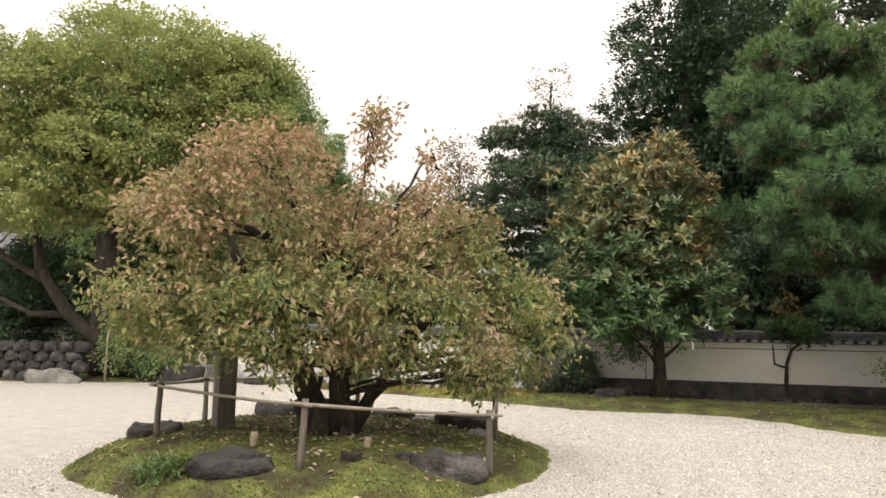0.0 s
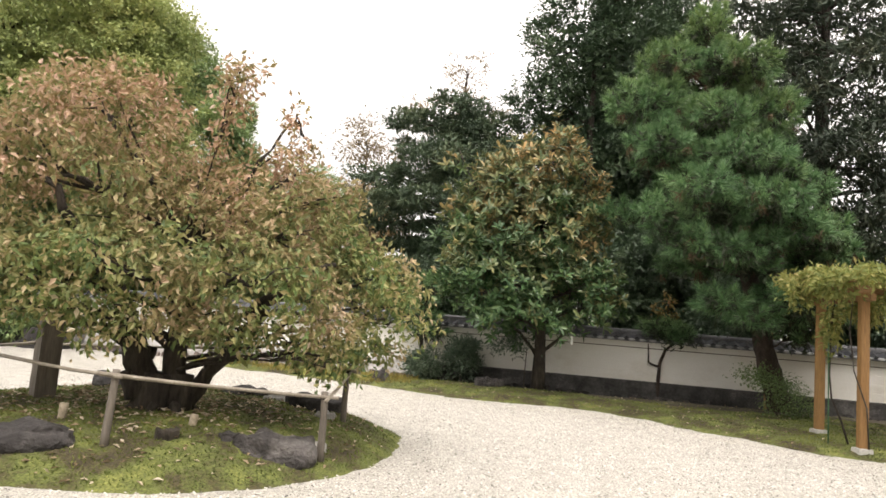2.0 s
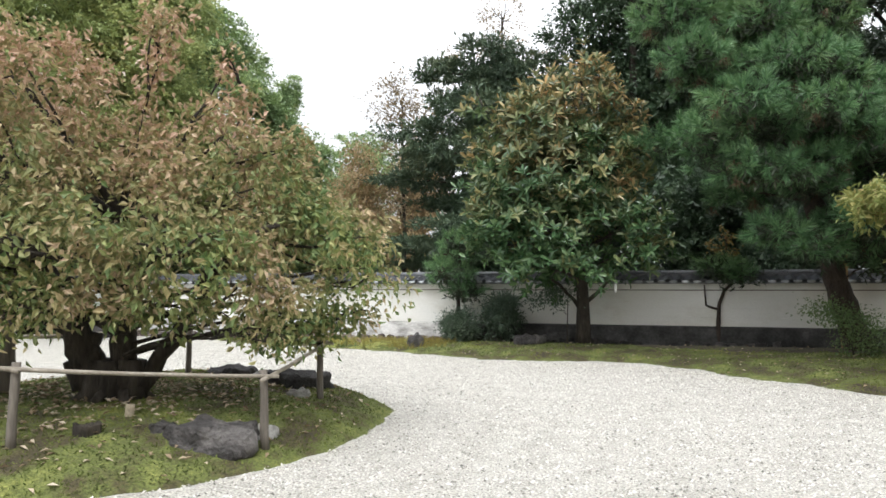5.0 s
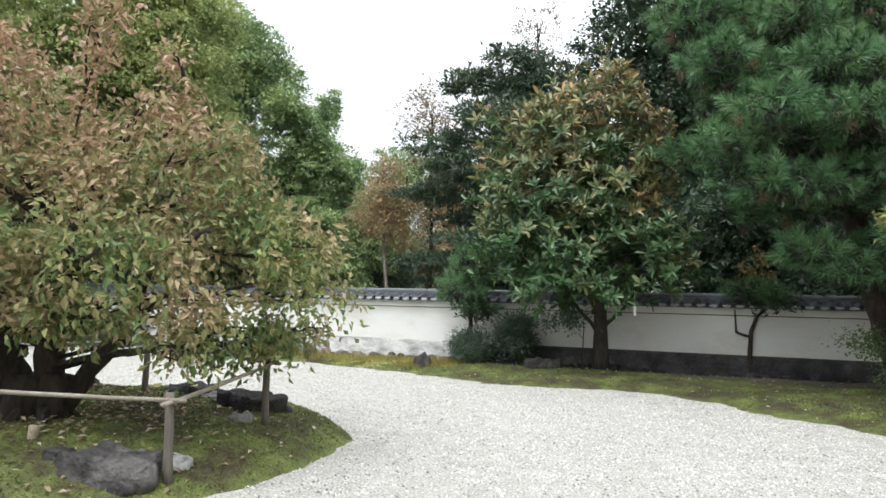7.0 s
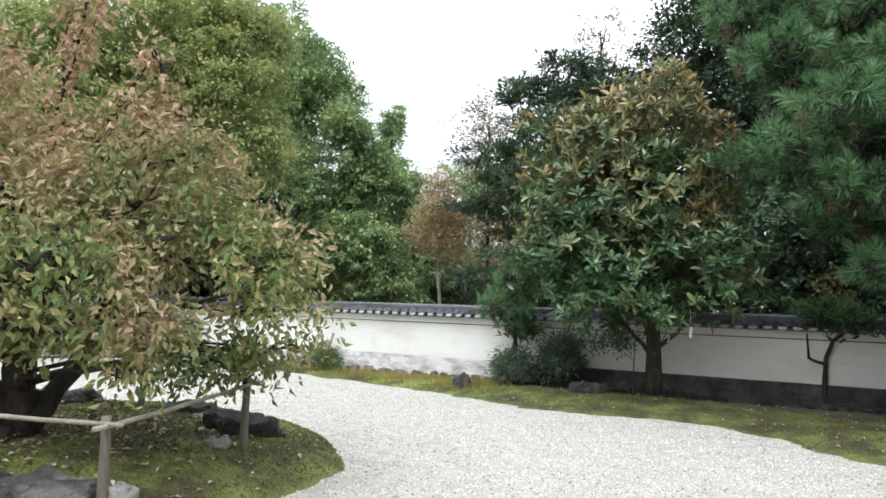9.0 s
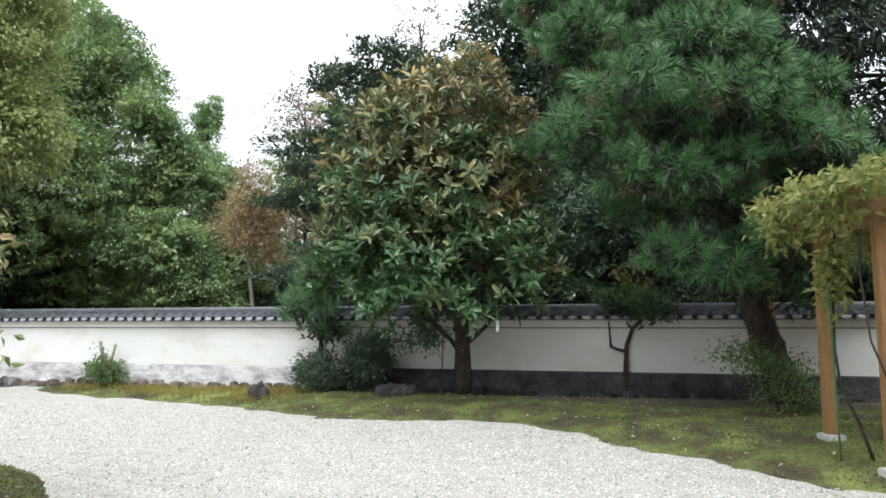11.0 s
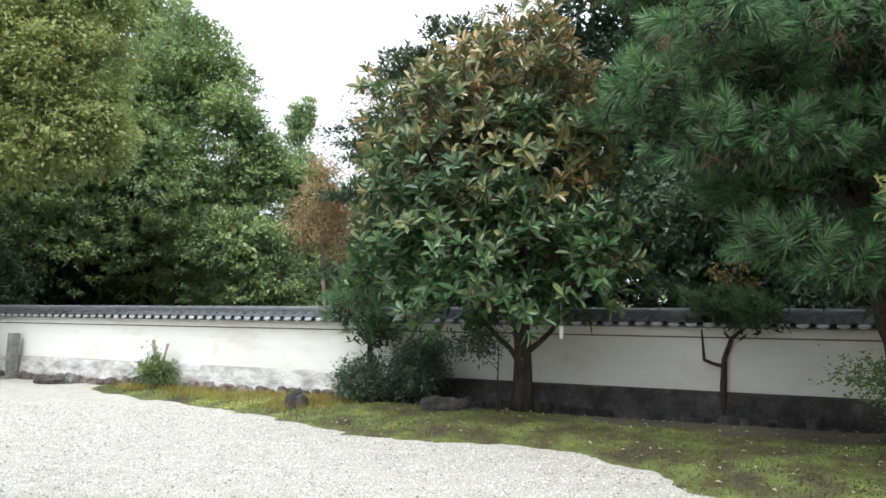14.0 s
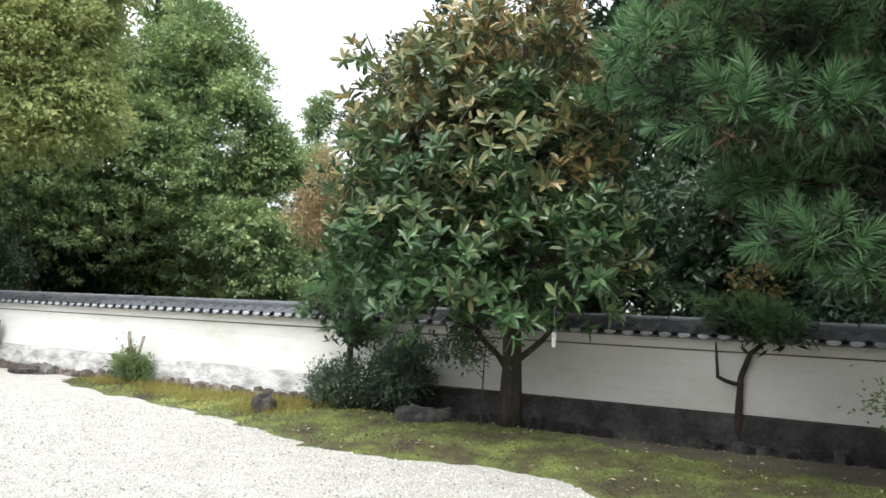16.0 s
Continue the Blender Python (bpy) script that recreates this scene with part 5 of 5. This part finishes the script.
tree("rust_tree", "slender pale-stemmed tree with rust-coloured leaves", [(-0.6, 29.0, 0.1), (-0.75, 29.0, 1.6), (-0.95, 29.0, 3.6), (-1.0, 29.0, 6.0)], (0.09, 0.08, 0.065, 0.02), [(-0.9, 29.0, 6.5, 0.6, 0.6, 0.7), (-1.05, 29.0, 5.7, 1.0, 0.9, 0.5), (-0.4, 29.0, 5.1, 0.95, 0.9, 0.45), (-1.5, 29.0, 4.9, 0.8, 0.8, 0.4), (-0.8, 29.0, 4.3, 1.0, 0.8, 0.35), (0.1, 29.0, 3.8, 0.7, 0.7, 0.25)], RUST_LEAF, BARK_PALE, 340, 22, 0.3, (0.10, 0.06), 82, 0.3, 1.0, 0.2, 0.03, 6, fill=0)

# layered conifer behind the magnolia
layers = []
for k in range(44):
    s = k / 43
    z = 2.2 + 8.1 * s
    w = 4.0 * (1 - s ** 4) ** 0.5 + 0.5
    a = k * 2.4
    r = 0.68 if k % 3 else 0.2
    layers.append((4.65 + math.cos(a) * w * r, 26.6 + math.sin(a) * w * r, z, 0.36 * w + 0.35, 0.36 * w + 0.35, 0.22))
tree("layered_conifer", "dark layered conifer behind the garden wall", [(4.7, 26.6, 0.1), (4.7, 26.6, 3.0), (4.8, 26.6, 7.0), (4.7, 26.6, 10.0)], (0.3, 0.26, 0.16, 0.05), layers, CEDAR_LEAF, BARK, 1700, 54, 0.3, (0.15, 0.06), 83, 0.45, 0.28, -0.1, 0.06, 4)

wood_tree("bare-topped tree with a few pale autumn leaves", 5.2, 33.0, 14.2, 3.9, 8.5, PALE_AUTUMN, 84, 200, 18, (0.13, 0.075), 0.3, trunk=0.16, fill=0)
wood_tree("slender tree thinly hung with pale autumn leaves", 0.7, 30.6, 10.2, 2.3, 4.6, PALE_AUTUMN, 107, 260, 22, (0.13, 0.075), 0.45, trunk=0.1, fill=0)
wood_tree("tall dark broadleaf tree behind the pine", 8.8, 24.4, 16.4, 4.4, 2.4, DARK_LEAF, 85, 1100, 52, (0.15, 0.09), 0.4, layers=5)
wood_tree("dark broadleaf tree behind the pine", 12.4, 21.9, 10.0, 3.4, 1.6, DARK_LEAF, 86, 900, 50, (0.15, 0.09), 0.4)

layers = []
for k in range(38):
    s = k / 37
    z = 3.4 + 13.2 * s
    w = 5.2 * (1 - s ** 1.8) ** 0.6 + 0.6
    a = k * 2.4 + 0.6
    layers.append((15.6 + math.cos(a) * w * 0.55, 20.8 + math.sin(a) * w * 0.5, z, 0.4 * w + 0.4, 0.4 * w + 0.4, 0.3))
tree("cedar_tree", "tall dark cedar with layered branches and sky showing through", [(15.6, 20.8, 0.1), (15.6, 20.8, 4.0), (15.4, 20.8, 8.5), (15.6, 20.8, 16.2)], (0.4, 0.34, 0.22, 0.07), layers, CEDAR_DARK, BARK, 1250, 44, 0.4, (0.17, 0.06), 87, 0.4, 0.4, -0.05, 0.08, 4, fill=1.3)

for i, (x, y, top, w) in enumerate(((3.6, 23.0, 4.4, 1.7), (6.6, 21.8, 5.0, 1.9), (9.4, 20.6, 4.8, 1.8), (12.2, 19.8, 5.2, 2.0), (15.4, 19.0, 5.5, 2.2), (18.6, 18.4, 5.5, 2.2))):
    wood_tree("dense dark evergreen shrub behind the garden wall", x, y, top, w, 0.6, DARK_LEAF, 90 + i, 280, 40, (0.13, 0.06), 0.3, "shrub", "evergreen_shrub", layers=3, trunk=0.08, fill=2.2)

# ---- far woods: closes the horizon ----
rs = np.random.default_rng(99)
far = []
for k in range(70):
    a = radians(-25 + 230 * k / 69)
    r = 62 + 14 * rs.random()
    far.append((math.cos(a) * r, 8 + math.sin(a) * r, 2.5 + 1.5 * rs.random(), 6.0, 5.0, 3.4 + 2.0 * rs.random()))
p, out, mid, pick = crown_points(far, 950, 26, 1.4, rs, 0.6)
n = len(p)
woods = part("far_woods", leaf_mesh("far_woods", p, unit(out + rs.standard_normal((n, 3)) * 0.7), unit(out + np.array([0, 0, 1.0])), 0.7, 0.5), MID_LEAF, None)
tagged(woods, "distant belt of green woodland", "woods", kind="stuff")

# ---- loose small stuff on the ground ----
rs = np.random.default_rng(123)


def scatter(n, x0, x1, y0, y1, rs):
    return x0 + (x1 - x0) * rs.random(n), y0 + (y1 - y0) * rs.random(n)


def pebbles():
    n0 = 105000
    x = -5.0 + 14.5 * rs.random(n0)
    y = 3.4 + 15.5 * rs.random(n0) ** 1.35
    dx, dy = x - MOUND[0], (y - MOUND[1]) / 1.06
    a = np.arctan2(dy, dx)
    reach = 3.09 - 0.155 * np.cos(a) + 0.07 * np.sin(a) + 0.03 * np.sin(5 * a + 1.0) + 0.03 * np.sin(9 * a)
    edge = np.interp(x, SEG[:, 0], SEG[:, 1])
    ok = (np.hypot(dx, dy) > reach * 0.99) & (y < edge + 0.04)
    x, y = x[ok], y[ok]
    n = len(x)
    size = 0.008 + 0.011 * rs.random(n) ** 2
    octa = np.array([(1, 0, 0), (0, 1, 0), (-1, 0, 0), (0, -1, 0), (0, 0, 0.75)])
    shape = octa[None] * (0.65 + 0.7 * rs.random((n, 5, 1))) * size[:, None, None]
    t = rs.random(n) * 6.28
    tilt = 0.4 * rs.standard_normal(n)
    c, s = np.cos(t)[:, None], np.sin(t)[:, None]
    X = shape[:, :, 0] * c - shape[:, :, 1] * s
    Y = shape[:, :, 0] * s + shape[:, :, 1] * c
    Z = shape[:, :, 2] + X * np.sin(tilt)[:, None]
    ground = np.array([uneven(i, j) for i, j in zip(x, y)])
    V = np.stack([X + x[:, None], Y + y[:, None], Z + (ground + size * 0.15)[:, None]], -1).reshape(-1, 3)
    tris = np.array([(0, 1, 4), (1, 2, 4), (2, 3, 4), (3, 0, 4)])
    F = (np.arange(n)[:, None, None] * 5 + tris[None]).reshape(-1, 3)
    ob = part("loose_gravel", mesh_of("loose_gravel", V, F), PEBBLE, None)
    tagged(ob, "loose pale crushed stones of the gravel court", "gravel", kind="stuff")


pebbles()


def blades(name, label, category, pts, material, length, width, lean=0.5):
    n = len(pts)
    d = unit(np.stack([rs.standard_normal(n) * lean, rs.standard_normal(n) * lean, np.ones(n)], 1))
    L = length * (0.5 + rs.random((n, 1)))
    side = unit(np.cross(d, rs.standard_normal((n, 3)))) * width
    V = np.stack([pts - side, pts + side, pts + d * L], 1).reshape(-1, 3)
    ob = part(name, mesh_of(name, V, np.arange(len(V)).reshape(-1, 3)), material, None)
    return tagged(ob, label, category, kind="stuff")


x, y = scatter(48000, -4.8, 2.0, 6.3, 13.2, rs)
pts = np.array([(i, j, mound_height(i, j) - 0.004) for i, j in zip(x, y)])
pts = pts[pts[:, 2] > 0.012]
blades("mound_moss", "short moss and grass blades on the mound", "moss", pts, MOSS_BLADE, 0.03, 0.008, 0.8)
x, y = scatter(100000, -4.2, 13, 10, 22, rs)
pts = np.array([(i, j, bed_height(i, j) - 0.004) for i, j in zip(x, y) if j < wall_y(i) and j > bed_edge(i) - 0.1 and (earth_height(i, j) < bed_height(i, j) or noise.noise(Vector((i * 1.7, j * 1.7, 2))) > 0.25)])
pts = pts[pts[:, 2] > 0.012]
blades("bed_moss", "short moss and grass blades in the bed", "moss", pts, MOSS_BLADE, 0.035, 0.009, 0.8)
x, y = 0.3 + rs.standard_normal(2600) * 0.75, 18.95 - 0.3 * rs.standard_normal(2600)
pts = np.array([(i, j, bed_height(i, j) - 0.002) for i, j in zip(x, y) if bed_depth(i, j) > 0.1 and noise.noise(Vector((i * 1.5, j * 2.5, 9))) > -0.15])
blades("pale_moss", "patch of pale yellow moss before the wall", "moss", pts, PALE_MOSS, 0.03, 0.016, 0.9)
x, y = scatter(15000, -3.8, 2.6, 18, 22.3, rs)
pts = np.array([(i, j, bed_height(i, j) - 0.005) for i, j in zip(x, y) if bed_depth(i, j) > 0.35 and j < wall_y(i) - 0.1 and noise.noise(Vector((i * 0.8, j * 0.8, 4))) > -0.25])
blades("dry_grass", "tufts of yellowing grass before the wall", "grass", pts, DRY_GRASS, 0.13, 0.007, 0.35)


def fallen(name, label, pts, length=0.085):
    n = len(pts)
    a = rs.random(n) * 6.28
    along = np.stack([np.cos(a), np.sin(a), rs.standard_normal(n) * 0.25], 1)
    up = unit(np.stack([rs.standard_normal(n) * 0.3, rs.standard_normal(n) * 0.3, np.ones(n)], 1))
    grow = 0.6 + 0.6 * rs.random(n)
    ob = part(name, leaf_mesh(name, pts + np.array([0, 0, 0.02]), along, up, length * grow, length * 0.45 * grow, 0.3), DEAD_LEAF, None)
    tagged(ob, label, "fallen leaves", kind="stuff")


x, y = MOUND[0] + rs.standard_normal(1700) * 1.35, MOUND[1] - 0.4 + rs.standard_normal(1700) * 1.35
pts = np.array([(i, j, mound_height(i, j)) for i, j in zip(x, y)])
fallen("fallen_leaves", "dry brown leaves scattered over the mound", pts[pts[:, 2] > 0.03])
x, y = scatter(700, 2.5, 12, 11, 19, rs)
pts = np.array([(i, j, bed_height(i, j)) for i, j in zip(x, y) if j < wall_y(i) - 0.1])
fallen("fallen_leaves", "dry leaves scattered over the mossy bed", pts[pts[:, 2] > 0.02], 0.075)

# ---- pieces of the wall: coping tiles and foot stones ----
TILE, LIP = tile_mesh(), eave_mesh()
count = int((WALL1 - WALL0) / PITCH)
for i in range(count):
    m = WALL @ Matrix.Translation((WALL0 + i * PITCH, 0, 0.002 * math.sin(i * 1.7)))
    t = part("roof_tile", TILE, None, roof, "", m)
    part("eave_face", LIP, None, t)
foot = [stone_bm(0.22, 0.16, 0.2, 60 + i, 2, 0.2, 0.6) for i in range(5)]
FEET = []
for b in foot:
    me = bpy.data.meshes.new("foot_stone")
    b.to_mesh(me)
    b.free()
    me.materials.append(FOOT_STONE)
    FEET.append(me)
DARK_FEET = []
for i in range(4):
    b = stone_bm(0.26, 0.16, 0.2, 80 + i, 2, 0.3, 0.6)
    me = bpy.data.meshes.new("foot_stone")
    b.to_mesh(me)
    b.free()
    me.materials.append(STONE)
    DARK_FEET.append(me)
for i in range(150):
    s = -12.5 + i * 0.19 + 0.08 * math.sin(i * 2.3)
    q = WALL @ Vector((s, -0.17 - 0.05 * math.sin(i * 1.9), 0))
    z = max(bed_height(q.x, q.y), 0.0)
    if s > 2.9 and math.sin(i * 12.9) < -0.5:
        continue
    part("foot_stone", DARK_FEET[i % 4] if s > 2.9 else FEET[i % 5], None, wall, "", Matrix.Translation((q.x, q.y, z + 0.02 + 0.03 * math.sin(i * 3.1))) @ pose(0, 0, 0, 0, 0, 67 * i) @ Matrix.Diagonal(((0.55 + 0.4 * math.sin(i) ** 2), 0.65, (0.7 + 0.6 * math.sin(i * 1.3) ** 2), 1)))
